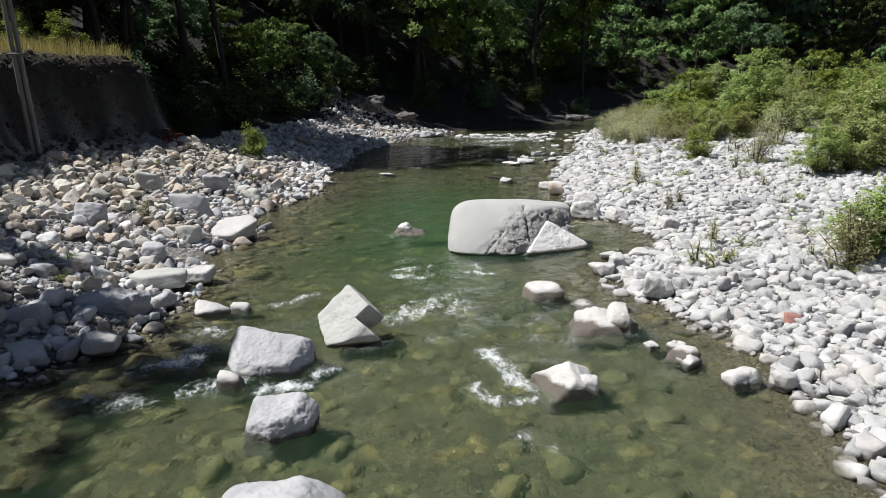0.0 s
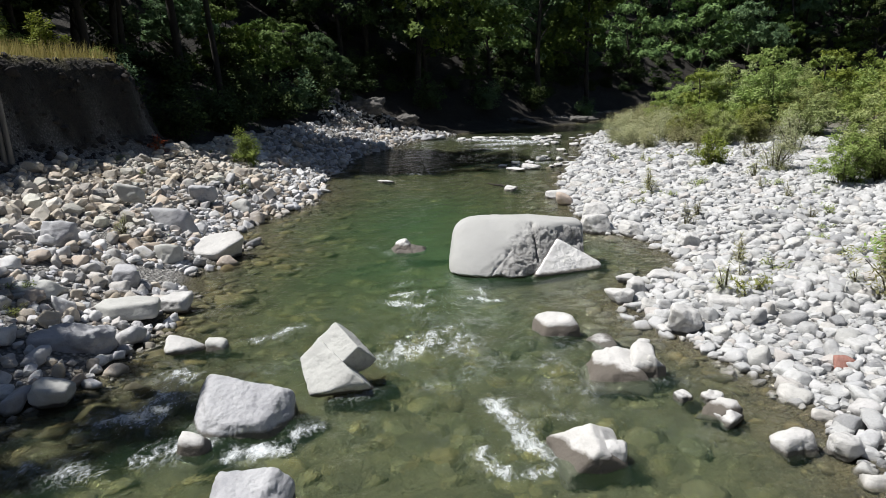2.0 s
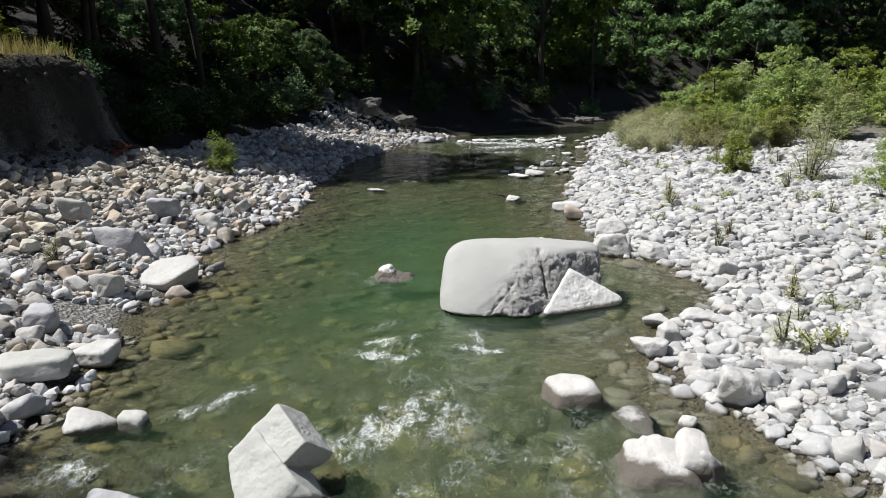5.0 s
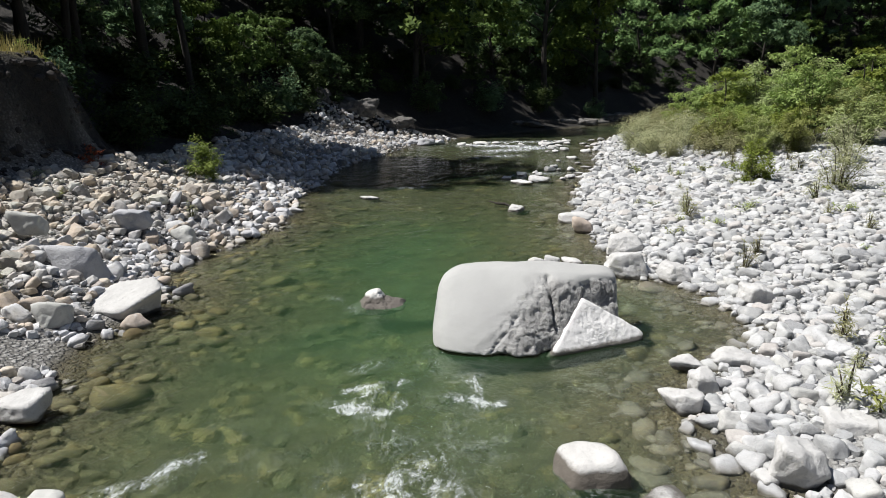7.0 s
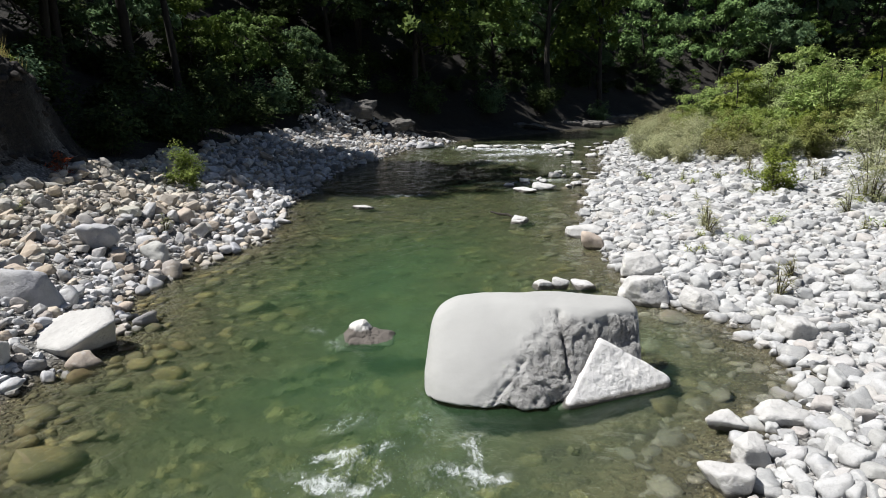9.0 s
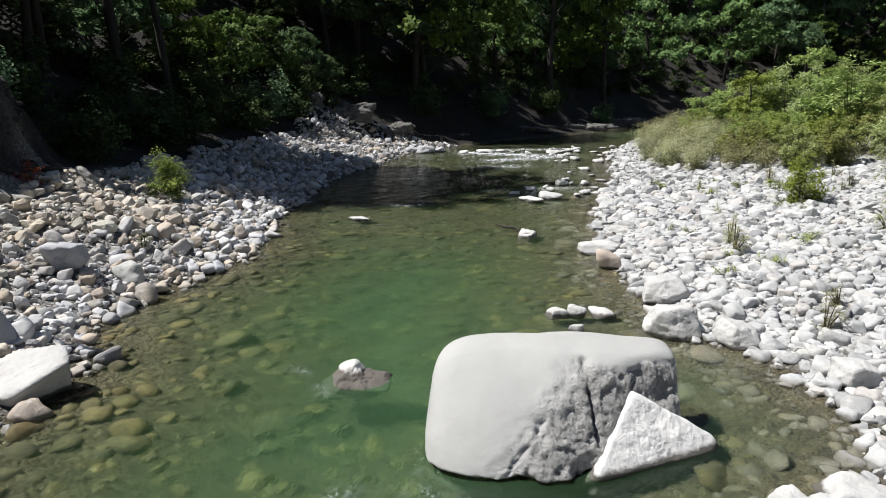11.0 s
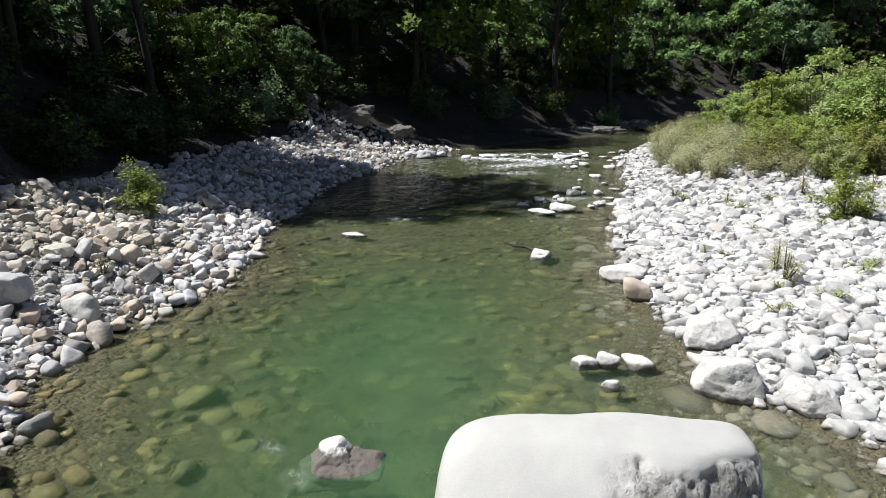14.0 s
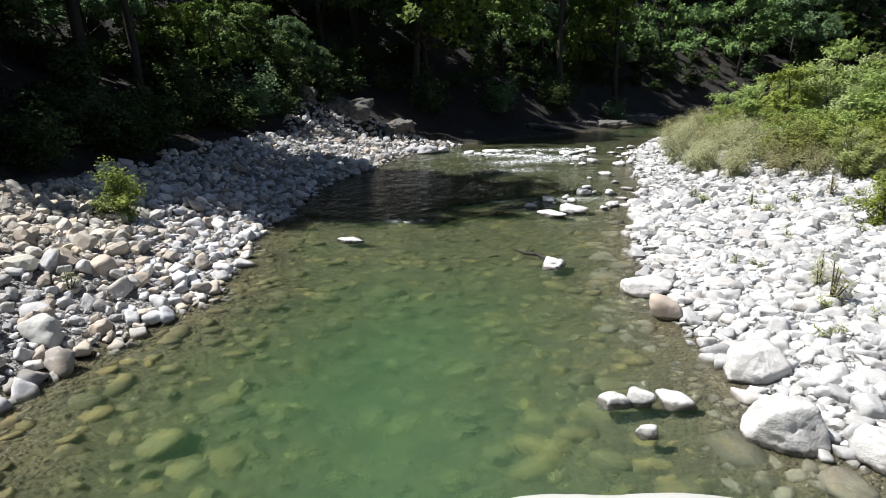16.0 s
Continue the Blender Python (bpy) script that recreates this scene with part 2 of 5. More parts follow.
def water_material():
    """Clear river water: gloss by angle, the light that its depth soaks up and scatters, air bubbles where it breaks,
    and painted glints.
    """
    k = Nodes("river_water")
    pos = k.coords()
    depth = k.attribute("depth")
    foam = k.attribute("foam")
    fast = k.attribute("fast")
    ex = lambda a: k.math("EXPONENT", k.math("MULTIPLY", depth, -a))
    tint = k.add("CombineColor")
    for i, a in enumerate((0.74, 0.36, 0.68)):
        k.link(ex(a), tint.inputs[i])
    small = k.noise(pos, 7.0, 4.0, 0.6, (1.0, 0.55, 1.0))
    large = k.noise(pos, 1.8, 3.0, 0.55, (1.0, 0.6, 1.0))
    h = k.math("ADD", k.math("MULTIPLY", small, 0.5), large)
    nrm = k.bump(h, k.maprange(fast, 0, 1, 0.55, 1.0), 0.11)
    through_it = k.feed(k.add("BsdfRefraction"), Color=tint.outputs[0], Roughness=0.16, IOR=1.33)
    k.link(nrm, through_it.inputs["Normal"])
    cloudy = k.feed(k.add("BsdfDiffuse"), Color=(0.082, 0.182, 0.084, 1))
    body = k.feed(k.add("MixShader"), Fac=k.math("SUBTRACT", 1.0, k.math("EXPONENT", k.math("MULTIPLY", k.math("POWER", depth, 1.5), -0.33))))
    k.link(through_it.outputs[0], body.inputs[1])
    k.link(cloudy.outputs[0], body.inputs[2])
    gloss = k.feed(k.add("BsdfGlossy"), Roughness=0.06)
    k.link(nrm, gloss.inputs["Normal"])
    fres = k.feed(k.add("Fresnel"), IOR=1.33)
    k.link(nrm, fres.inputs["Normal"])
    wet = k.add("MixShader")
    k.link(fres.outputs[0], wet.inputs[0])
    k.link(body.outputs[0], wet.inputs[1])
    k.link(gloss.outputs[0], wet.inputs[2])
    warp = k.feed(k.add("TexNoise"), Vector=pos, Scale=2.5, Detail=3.0)
    moved = k.add("VectorMath")
    moved.operation = "MULTIPLY_ADD"
    k.link(warp.outputs["Color"], moved.inputs[0])
    moved.inputs[1].default_value = (0.22, 0.22, 0.0)
    k.link(pos, moved.inputs[2])
    fleck = k.noise(moved.outputs[0], 22.0, 5.0, 0.72, (1.2, 0.7, 1.0))
    patch = k.noise(moved.outputs[0], 4.5, 4.0, 0.6, (1.3, 0.6, 1.0))
    lace = k.math("ADD", k.math("MULTIPLY", fleck, 0.5), k.math("MULTIPLY", patch, 0.5))
    thresh = k.math("SUBTRACT", 0.85, k.math("MULTIPLY", foam, 0.45))
    white = k.maprange(k.math("SUBTRACT", lace, thresh), -0.05, 0.20, 0.0, 0.76)
    thread = k.math("ABSOLUTE", k.math("SUBTRACT", k.noise(moved.outputs[0], 8.0, 6.0, 0.68, (1.2, 0.7, 1.0)), 0.5))
    thread = k.math("MULTIPLY", k.maprange(thread, 0.0, 0.022, 1.0, 0.0), k.maprange(k.noise(pos, 1.4, 4.0, 0.6), 0.48, 0.62))
    thread = k.math("MULTIPLY", thread, k.maprange(foam, 0.18, 0.6, 0.0, 0.42))
    # tiny white dots painted in as glints on the ripples
    glint = k.math("MULTIPLY", k.maprange(k.noise(pos, 55.0, 2.0, 0.5), 0.70, 0.76), k.maprange(foam, 0.1, 0.4, 0.0, 0.8))
    white = k.math("MAXIMUM", k.math("MAXIMUM", white, thread), glint)
    air = k.feed(k.add("BsdfDiffuse"), Color=(0.80, 0.84, 0.86, 1))
    full = k.add("MixShader")
    k.link(white, full.inputs[0])
    k.link(wet.outputs[0], full.inputs[1])
    k.link(air.outputs[0], full.inputs[2])
    k.link(full.outputs[0], k.out.inputs[0])
    return k.mat


def leaf_material(name, tones, clear=0.25, vary=1.0):
    k = Nodes(name)
    rnd = k.add("NewGeometry").outputs["Random Per Island"]
    ob = k.add("ObjectInfo").outputs["Random"]
    pos = k.coords()
    mixed = k.math("ADD", k.math("MULTIPLY", rnd, 0.55), k.math("MULTIPLY", k.noise(pos, 0.45, 3.0), 0.45))
    n = len(tones)
    col = k.ramp(mixed, *[(0.15 + 0.7 * i / (n - 1), c) for i, c in enumerate(tones)])
    hsv = k.feed(k.add("HueSaturation"), Color=col, Hue=k.maprange(ob, 0, 1, 0.5 - 0.018 * vary, 0.5 + 0.018 * vary), Saturation=k.maprange(ob, 0, 1, 1.1, 1.0 - 0.15 * vary), Value=k.maprange(ob, 0, 1, 1.0 - 0.25 * vary, 1.0 + 0.35 * vary))
    p = k.surface(hsv.outputs[0], 0.75, None, Specular_IOR_Level=0.2)
    t = k.feed(k.add("BsdfTranslucent"), Color=hsv.outputs[0])
    m = k.feed(k.add("MixShader"), Fac=clear)
    k.link(p.outputs[0], m.inputs[1])
    k.link(t.outputs[0], m.inputs[2])
    k.link(m.outputs[0], k.out.inputs[0])
    return k.mat


def bark_material(name, a, b):
    k = Nodes(name)
    pos = k.local()
    n = k.noise(pos, 12.0, 6.0, 0.7, (1.0, 1.0, 0.15))
    k.surface(k.ramp(n, (0.3, a), (0.7, b)), 0.9, k.bump(n, 0.8, 0.03))
    return k.mat


M_GROUND = ground_material()
M_WATER = water_material()
# forest shade is put into this dark leaf colour
M_LEAF_SHADED = leaf_material("forest_leaf", [(0.024, 0.042, 0.013), (0.040, 0.066, 0.019), (0.060, 0.093, 0.025), (0.088, 0.122, 0.033)], 0.2)
M_LEAF_BLUE = leaf_material("grey_green_leaf", [(0.065, 0.12, 0.06), (0.11, 0.185, 0.09), (0.16, 0.25, 0.115), (0.21, 0.30, 0.135)], 0.35)
# brighter leaf colour that carries the sun on lit crowns
M_LEAF_LIT = leaf_material("light_green_leaf", [(0.060, 0.110, 0.028), (0.095, 0.160, 0.038), (0.130, 0.205, 0.048), (0.175, 0.245, 0.065)], 0.2)
M_WILLOW = leaf_material("willow_leaf", [(0.18, 0.216, 0.072), (0.24, 0.282, 0.096), (0.3, 0.342, 0.12), (0.36, 0.384, 0.168)], 0.28)
M_SHRUB = leaf_material("shrub_leaf", [(0.138, 0.192, 0.036), (0.198, 0.264, 0.054), (0.252, 0.318, 0.072), (0.312, 0.348, 0.108)], 0.28)
M_SAGE = leaf_material("sage_leaf", [(0.22, 0.231, 0.11), (0.275, 0.286, 0.143), (0.33, 0.33, 0.176), (0.374, 0.363, 0.209)], 0.28)
M_DRY = leaf_material("dry_grass_blade", [(0.28, 0.23, 0.07), (0.38, 0.31, 0.10), (0.44, 0.36, 0.14), (0.26, 0.27, 0.07)])
M_RUST = leaf_material("rust_leaf", [(0.28, 0.07, 0.025), (0.36, 0.11, 0.04), (0.42, 0.15, 0.06), (0.30, 0.10, 0.04)])
M_BARK = bark_material("bark", (0.016, 0.014, 0.011), (0.045, 0.038, 0.030))
M_POLE = bark_material("weathered_pole_wood", (0.13, 0.12, 0.11), (0.25, 0.235, 0.21))
# dark earth, its colour lowered again for the scarp's own shade
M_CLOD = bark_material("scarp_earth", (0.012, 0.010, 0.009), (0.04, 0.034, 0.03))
M_STEM = bark_material("shrub_stem", (0.05, 0.042, 0.03), (0.11, 0.09, 0.06))

# ---- the plan: shores and heights ----
LEFT = np.array([(-9, -30), (-8, -4), (-6.6, 5), (-5.2, 8.2), (-4.5, 9.2), (-4.45, 10.5), (-4.7, 12.8), (-5.0, 14.2), (-4.55, 15.6), (-5.1, 17.5),
                 (-5.4, 18.7), (-5.0, 20.0), (-4.55, 21.3), (-4.15, 22.7), (-4.4, 25), (-4.8, 27), (-4.5, 29), (-4.5, 34), (-4.3, 36.5),
                 (-3.5, 39), (-2.2, 44), (-1.6, 46.5), (0.5, 49.5), (4, 53), (9, 57), (14, 63), (22, 74), (34, 83), (60, 91), (120, 98)], float)
RIGHT = np.array([(2.0, -30), (2.5, -4), (3.2, 3.5), (3.85, 5.3), (4.0, 6.7), (3.95, 7.6), (4.0, 8.7), (3.55, 9.6), (3.15, 10.6), (2.9, 11.8), (3.4, 12.6), (3.9, 13.2),
                  (4.75, 13.9), (4.8, 14.8), (4.6, 16.6), (3.75, 17.4), (3.75, 19), (3.75, 20.3), (3.85, 22.4), (4.0, 23.5), (4.75, 27.4), (5.7, 31),
                  (6.5, 33.2), (7.5, 37.2), (8.5, 42.5), (10.3, 47), (12, 50.5), (17, 58), (26, 69), (40, 75), (64, 81), (120, 86)], float)


def gap_to(line, x, y):
    best = np.full(x.shape, 1e9)
    for (ax, ay), (bx, by) in zip(line[:-1], line[1:]):
        dx, dy = bx - ax, by - ay
        t = np.clip(((x - ax) * dx + (y - ay) * dy) / (dx * dx + dy * dy), 0, 1)
        best = np.minimum(best, (x - ax - t * dx) ** 2 + (y - ay - t * dy) ** 2)
    return np.sqrt(best)


def in_river(x, y):
    ring = np.vstack((LEFT, RIGHT[::-1]))
    inside = np.zeros(x.shape, bool)
    for (ax, ay), (bx, by) in zip(ring, np.roll(ring, -1, 0)):
        if ay != by:
            inside ^= ((ay > y) != (by > y)) & (x < (bx - ax) * (y - ay) / (by - ay) + ax)
    return inside


def swell(x, y, size, seed=0.0):
    """Smooth uneven ground, about -1 to 1."""
    u, v = x / size + seed, y / size - seed
    return (np.sin(u * 2.1 + 1.7 * np.sin(v * 1.3)) + np.sin(v * 2.7 + 1.3 * np.sin(u * 1.9 + 2)) + 0.6 * np.sin(u * 4.3 - v * 3.9 + seed)) / 2.6


def smooth(a, b, v):
    t = np.clip((v - a) / (b - a), 0, 1)
    return t * t * (3 - 2 * t)


def ground(x, y):
    """Height of the ground, with water level at 0; also the distances past the left and right shore (negative in the river)."""
    x, y = np.asarray(x, float), np.asarray(y, float)
    gl, gr, wet = gap_to(LEFT, x, y), gap_to(RIGHT, x, y), in_river(x, y)
    near = np.minimum(gl, gr)
    pool = 0.85 * np.exp(-((x + 0.5) / 2.3) ** 2 - ((y - 17.5) / 5.0) ** 2) + 0.35 * np.exp(-((x - 14) / 6) ** 2 - ((y - 60) / 6) ** 2)
    bed = -np.minimum(near * 0.24 + 0.02, 0.36 + pool) - 0.05 * swell(x, y, 0.9, 3.0) * np.clip(near, 0, 1)
    stony = np.interp(gl, [0, 1, 2, 4, 5.0, 5.5, 5.8, 6.2, 9, 14, 25, 60, 150], [0, 0.32, 0.68, 1.35, 1.8, 2.2, 4.2, 4.55, 4.65, 5.2, 9, 26, 60])
    wooded = np.interp(gl, [0, 1, 2, 4, 6, 7, 9, 14, 25, 60, 150], [0, 0.32, 0.62, 1.2, 1.9, 2.3, 3.6, 6.0, 11, 30, 70])
    cliff = np.interp(gl, [0, 1.5, 3, 4, 6, 15, 60, 150], [0, 0.3, 0.7, 1.6, 2.8, 9.0, 42, 95])
    s1, s2 = smooth(23.2, 27.5, y), smooth(40, 47, y)
    left = (stony * (1 - s1) + wooded * s1) * (1 - s2) + cliff * s2
    left = left + 0.10 * swell(x, y, 1.3) * np.clip(gl / 2, 0, 1) + 0.5 * swell(x, y, 5.0, 1.0) * np.clip((gl - 7) / 8, 0, 1)
    right = np.interp(gr, [0, 1, 3, 6, 9, 14, 22, 40, 70, 150], [0, 0.16, 0.40, 0.62, 0.80, 1.2, 2.0, 8, 30, 80])
    right = right + 0.06 * swell(x, y, 1.1, 5.0) * np.clip(gr, 0, 1)
    z = np.where(wet, bed, np.where(gl < gr, left, right))
    return z, np.where(wet, -gl, gl), np.where(wet, -gr, gr), gl < gr


def height(x, y):
    return float(ground(np.array([x]), np.array([y]))[0][0])


def mesh_of(name, verts, faces, material, smooth_shade=True):
    me = bpy.data.meshes.new(name)
    verts, faces = np.asarray(verts, np.float32), np.asarray(faces, np.int32)
    k = faces.shape[1]
    me.vertices.add(len(verts))
    me.vertices.foreach_set("co", verts.ravel())
    me.loops.add(faces.size)
    me.loops.foreach_set("vertex_index", faces.ravel())
    me.polygons.add(len(faces))
    me.polygons.foreach_set("loop_start", np.arange(0, faces.size, k, dtype=np.int32))
    me.polygons.foreach_set("use_smooth", np.full(len(faces), smooth_shade))
    me.update(calc_edges=True)
    me.materials.append(material)
    return me


def part(name, mesh, parent, label=""):
    ob = new(name, mesh)
    ob.parent = parent
    return tagged(ob, label)


def empty(name, m=None):
    ob = new(name)
    ob.matrix_world = m or Matrix()
    return ob


def sheet(xs, ys):
    gx, gy = np.meshgrid(xs, ys)
    nx, ny = len(xs), len(ys)
    i = np.arange(nx * ny).reshape(ny, nx)
    faces = np.stack((i[:-1, :-1], i[:-1, 1:], i[1:, 1:], i[1:, :-1]), -1).reshape(-1, 4)
    return gx.ravel(), gy.ravel(), faces


def attribute(me, name, values):
    me.attributes.new(name, "FLOAT", "POINT").data.foreach_set("value", np.asarray(values, np.float32))


# ---- ground and water ----
gx, gy, gf = sheet(np.concatenate((np.linspace(-160, -30, 27), np.linspace(-29, -13, 33), np.linspace(-12.8, 16, 121), np.linspace(17, 60, 40), np.linspace(63, 170, 28))),
                   np.concatenate((np.linspace(-90, 2, 24), np.linspace(3, 52, 186), np.linspace(52.6, 90, 46), np.linspace(93, 200, 27))))
gz, dl, dr, on_left = ground(gx, gy)
me = mesh_of("ground", np.stack((gx, gy, gz), -1), gf, M_GROUND)
fray = 0.8 * swell(gx, gy, 0.7, 2.0)
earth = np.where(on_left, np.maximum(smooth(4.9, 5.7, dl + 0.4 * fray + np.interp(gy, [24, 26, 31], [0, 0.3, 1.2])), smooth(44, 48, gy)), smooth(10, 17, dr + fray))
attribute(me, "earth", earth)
attribute(me, "grass", np.where(on_left, smooth(5.95, 6.35, dl + 0.2 * fray) * smooth(25.2, 23.6, gy) * smooth(13, 9, dl), 0.6 * smooth(8, 14, dr + fray) * smooth(24, 20, dr) * (~on_left)))
attribute(me, "bar", 1.0 - on_left)
attribute(me, "wet", smooth(0.09, -0.01, gz))
tagged(new("ground", me), "stony river banks, brown riverbed and wooded valley slopes", "ground", kind="structure")

# breaking water: streaks from x, y to x, y, half width, strength
RAPIDS = [(-0.91, 9.65, -0.15, 10.25, 0.24, 0.82), (-0.86, 9.60, -0.55, 10.3, 0.20, 0.77), (-0.51, 10.37, 0.0, 10.7, 0.22, 0.73), (0.0, 10.7, 0.41, 10.37, 0.22, 0.77), (0.05, 9.85, 0.3, 10.3, 0.22, 0.77),
          (-2.7, 10.40, -2.2, 11.1, 0.13, 0.78), (-3.0, 10.45, -2.6, 10.6, 0.10, 0.7), (0.55, 8.4, 0.89, 7.40, 0.16, 0.96), (0.89, 7.4, 1.02, 7.2, 0.13, 1.0), (0.33, 7.3, 0.62, 6.9, 0.13, 0.85),
          (0.62, 6.9, 1.0, 6.95, 0.10, 0.8), (0.75, 6.2, 1.04, 5.87, 0.09, 0.75), (1.42, 9.77, 1.65, 8.6, 0.25, 0.62), (0.8, 9.5, 1.4, 9.35, 0.22, 0.6), (1.2, 8.9, 1.3, 8.0, 0.2, 0.6)]
RIFFLE = [(-0.92, 12.5, -0.49, 12.67, 0.12, 0.78), (-0.49, 12.67, -0.21, 12.06, 0.12, 0.74), (-0.94, 12.1, -0.47, 11.93, 0.18, 0.85), (-0.69, 12.02, -0.46, 12.5, 0.14, 0.75), (0.43, 12.27, 0.86, 12.1, 0.12, 0.95),
          (0.6, 12.9, 0.72, 12.2, 0.14, 0.75), (-0.86, 12.16, -0.27, 12.76, 0.15, 0.75), (-0.86, 13.1, -0.6, 13.4, 0.10, 0.65), (0.06, 14.0, 0.2, 12.9, 0.12, 0.6), (-1.74, 16.3, -1.2, 15.5, 0.10, 0.55), (-0.2, 10.6, 0.13, 10.9, 0.22, 0.75)]
EDGES = [(-3.8, 8.1, -3.3, 8.3, 0.22, 0.75), (-3.4, 8.06, -3.38, 9.3, 0.26, 0.68), (-3.0, 7.4, -2.6, 7.6, 0.25, 0.70), (-2.1, 7.4, -1.75, 7.36, 0.15, 0.88), (-1.6, 7.7, -1.4, 7.9, 0.12, 0.65), (-4.2, 7.2, -3.4, 7.0, 0.2, 0.6), (-1.3, 8.5, -1.0, 8.7, 0.12, 0.6)]
UPSTREAM = [(-1.3, 28.8, -0.5, 28.9, 0.35, 0.72), (1.6, 45.2, 5.0, 43.2, 0.9, 0.95), (2.8, 41.3, 5.8, 42.6, 1.1, 0.85), (1.8, 38.4, 3.6, 38.8, 0.8, 0.75), (20.5, 73.2, 26.5, 73.0, 1.4, 1.0), (4.5, 53.8, 12.0, 60.8, 0.35, 0.8), (2.6, 31.2, 4.4, 31.8, 0.9, 0.68), (3.0, 46.6, 6.5, 46.4, 0.7, 0.85)]
wx, wy, wf = sheet(np.concatenate((np.linspace(-12, -6.6, 12), np.linspace(-6.4, 5.4, 148), np.linspace(5.7, 14, 30), np.linspace(15, 56, 42))),
                   np.concatenate((np.linspace(-30, 2, 17), np.linspace(2.5, 16, 190), np.linspace(16.12, 34, 140), np.linspace(34.3, 52, 60), np.linspace(53, 112, 60))))
wbed, wl, wr, _ = ground(wx, wy)
foam = np.zeros(wx.shape)
for ax, ay, bx, by, fw, fs in RAPIDS + RIFFLE + [(*e[:4], e[4] * 1.15, e[5] * 1.18) for e in EDGES] + UPSTREAM:
    foam = np.maximum(foam, fs * np.exp(-(gap_to([(ax, ay), (bx, by)], wx, wy) / fw / 1.6) ** 2))
fast = np.maximum(np.exp(-((wy - 8.5) / 3.2) ** 2), np.exp(-((wy - 43) / 4.0) ** 2))
# thin wide foam, its flecks also painted in for sky glints on fast water
broad = 0.36 * np.exp(-((wy - 9.0) / 2.6) ** 2) + 0.34 * np.exp(-((wy - 12) / 3.0) ** 2 - ((wx + 0.2) / 2.0) ** 2)
foam = np.maximum(foam, np.minimum(broad, 0.5) * (0.75 + 0.45 * swell(wx, wy, 0.9, 3.0)))
wz = fast * (0.026 * swell(wx, wy, 0.33) + 0.022 * swell(wx, wy, 0.19, 4.0)) + foam * 0.035 * (1 + swell(wx, wy, 0.12, 2.0)) + 0.005 * swell(wx, wy, 0.6, 7.0)
keep = np.min(np.stack([np.maximum(wbed, -9)[wf[:, i]] for i in range(4)]), 0) < 0.12
me = mesh_of("water", np.stack((wx, wy, wz), -1), wf[keep], M_WATER)
attribute(me, "depth", np.clip(-wbed, 0, 2))
attribute(me, "foam", foam)
attribute(me, "fast", fast)
water = tagged(new("water", me), "clear green river water breaking white over shallow stones", "river", kind="structure")
water.visible_shadow = False

# ---- rocks ----


def ball(level):
    bm = bmesh.new()
    bmesh.ops.create_icosphere(bm, subdivisions=level, radius=1.0)
    v = np.array([p.co[:] for p in bm.verts])
    f = np.array([[p.index for p in face.verts] for face in bm.faces])
    bm.free()
    return v / np.linalg.norm(v, axis=1)[:, None], f


BALL = {n: ball(n) for n in (1, 2, 3, 4, 5, 6, 7)}
DICE = np.random.default_rng(11)


def lump(dirs, planes, sharp):
    """Radius of a block with flat sides and rounded edges along each direction."""
    total = np.zeros(len(dirs))
    for n, d in planes:
        n = np.array(n, float)
        total += np.maximum(dirs @ (n / np.linalg.norm(n)) / d, 0) ** sharp
    return total ** (-1 / sharp)


def random_planes(rng, count):
    out = [((1, 0, 0), 1), ((-1, 0, 0), 1), ((0, 1, 0), 1), ((0, -1, 0), 1), ((0, 0, 1), 1), ((0, 0, -1), 1)]
    out = [(np.array(n) + rng.normal(0, 0.22, 3), d * rng.uniform(0.82, 1.05)) for n, d in out]
    for _ in range(count):
        n = rng.normal(0, 1, 3)
        out.append((n, rng.uniform(0.88, 1.15)))
    return out


def relief(v, scale, amount, seed):
    """Pushes points in and out by smooth noise."""
    r = np.array([noise.fractal(Vector(p * scale) + Vector((seed * 7.3, seed * 3.1, seed)), 0.9, 2.1, 4) for p in v])
    return v * (1 + amount * r / np.linalg.norm(v, axis=1))[:, None]


def boulder(label, at, size, material, seed, planes=None, sharp=20, turn=(0, 0, 0), level=4, rough=0.03, sink=0.0, name="boulder", group="boulders in the river"):
    """One rock: at is the middle of its waterline or base, size the full width, depth and height from the buried bottom."""
    rng = np.random.default_rng(seed)
    v, f = BALL[level]
    v = v * lump(v, planes or random_planes(rng, 7), sharp)[:, None]
    v = v * (np.array(size) / 2)
    big = max(size)
    v = relief(v, 2.6 / big, rough * big, seed)
    v = relief(v, 9.0 / big, rough * 0.35 * big, seed + 5)
    v = relief(v, 24.0 / big, rough * 0.16 * big, seed + 9)
    me = mesh_of(name, v, f, material)
    ob = new(name, me)
    ob.matrix_world = pose(at[0], at[1], at[2] + size[2] / 2 - sink, *turn)
    return tagged(ob, label, "boulder", group)


def fractal(points, scale, shift, octaves=4, rough=0.9):
    return np.array([noise.fractal(Vector(q) * scale + Vector(shift), rough, 2.1, octaves) for q in points])


def outward(v, f):
    """Unit normals at the points of a closed mesh."""
    n = np.zeros(v.shape)
    c = np.cross(v[f[:, 1]] - v[f[:, 0]], v[f[:, 2]] - v[f[:, 0]])
    for i in range(3):
        np.add.at(n, f[:, i], c)
    return n / np.linalg.norm(n, axis=1)[:, None]


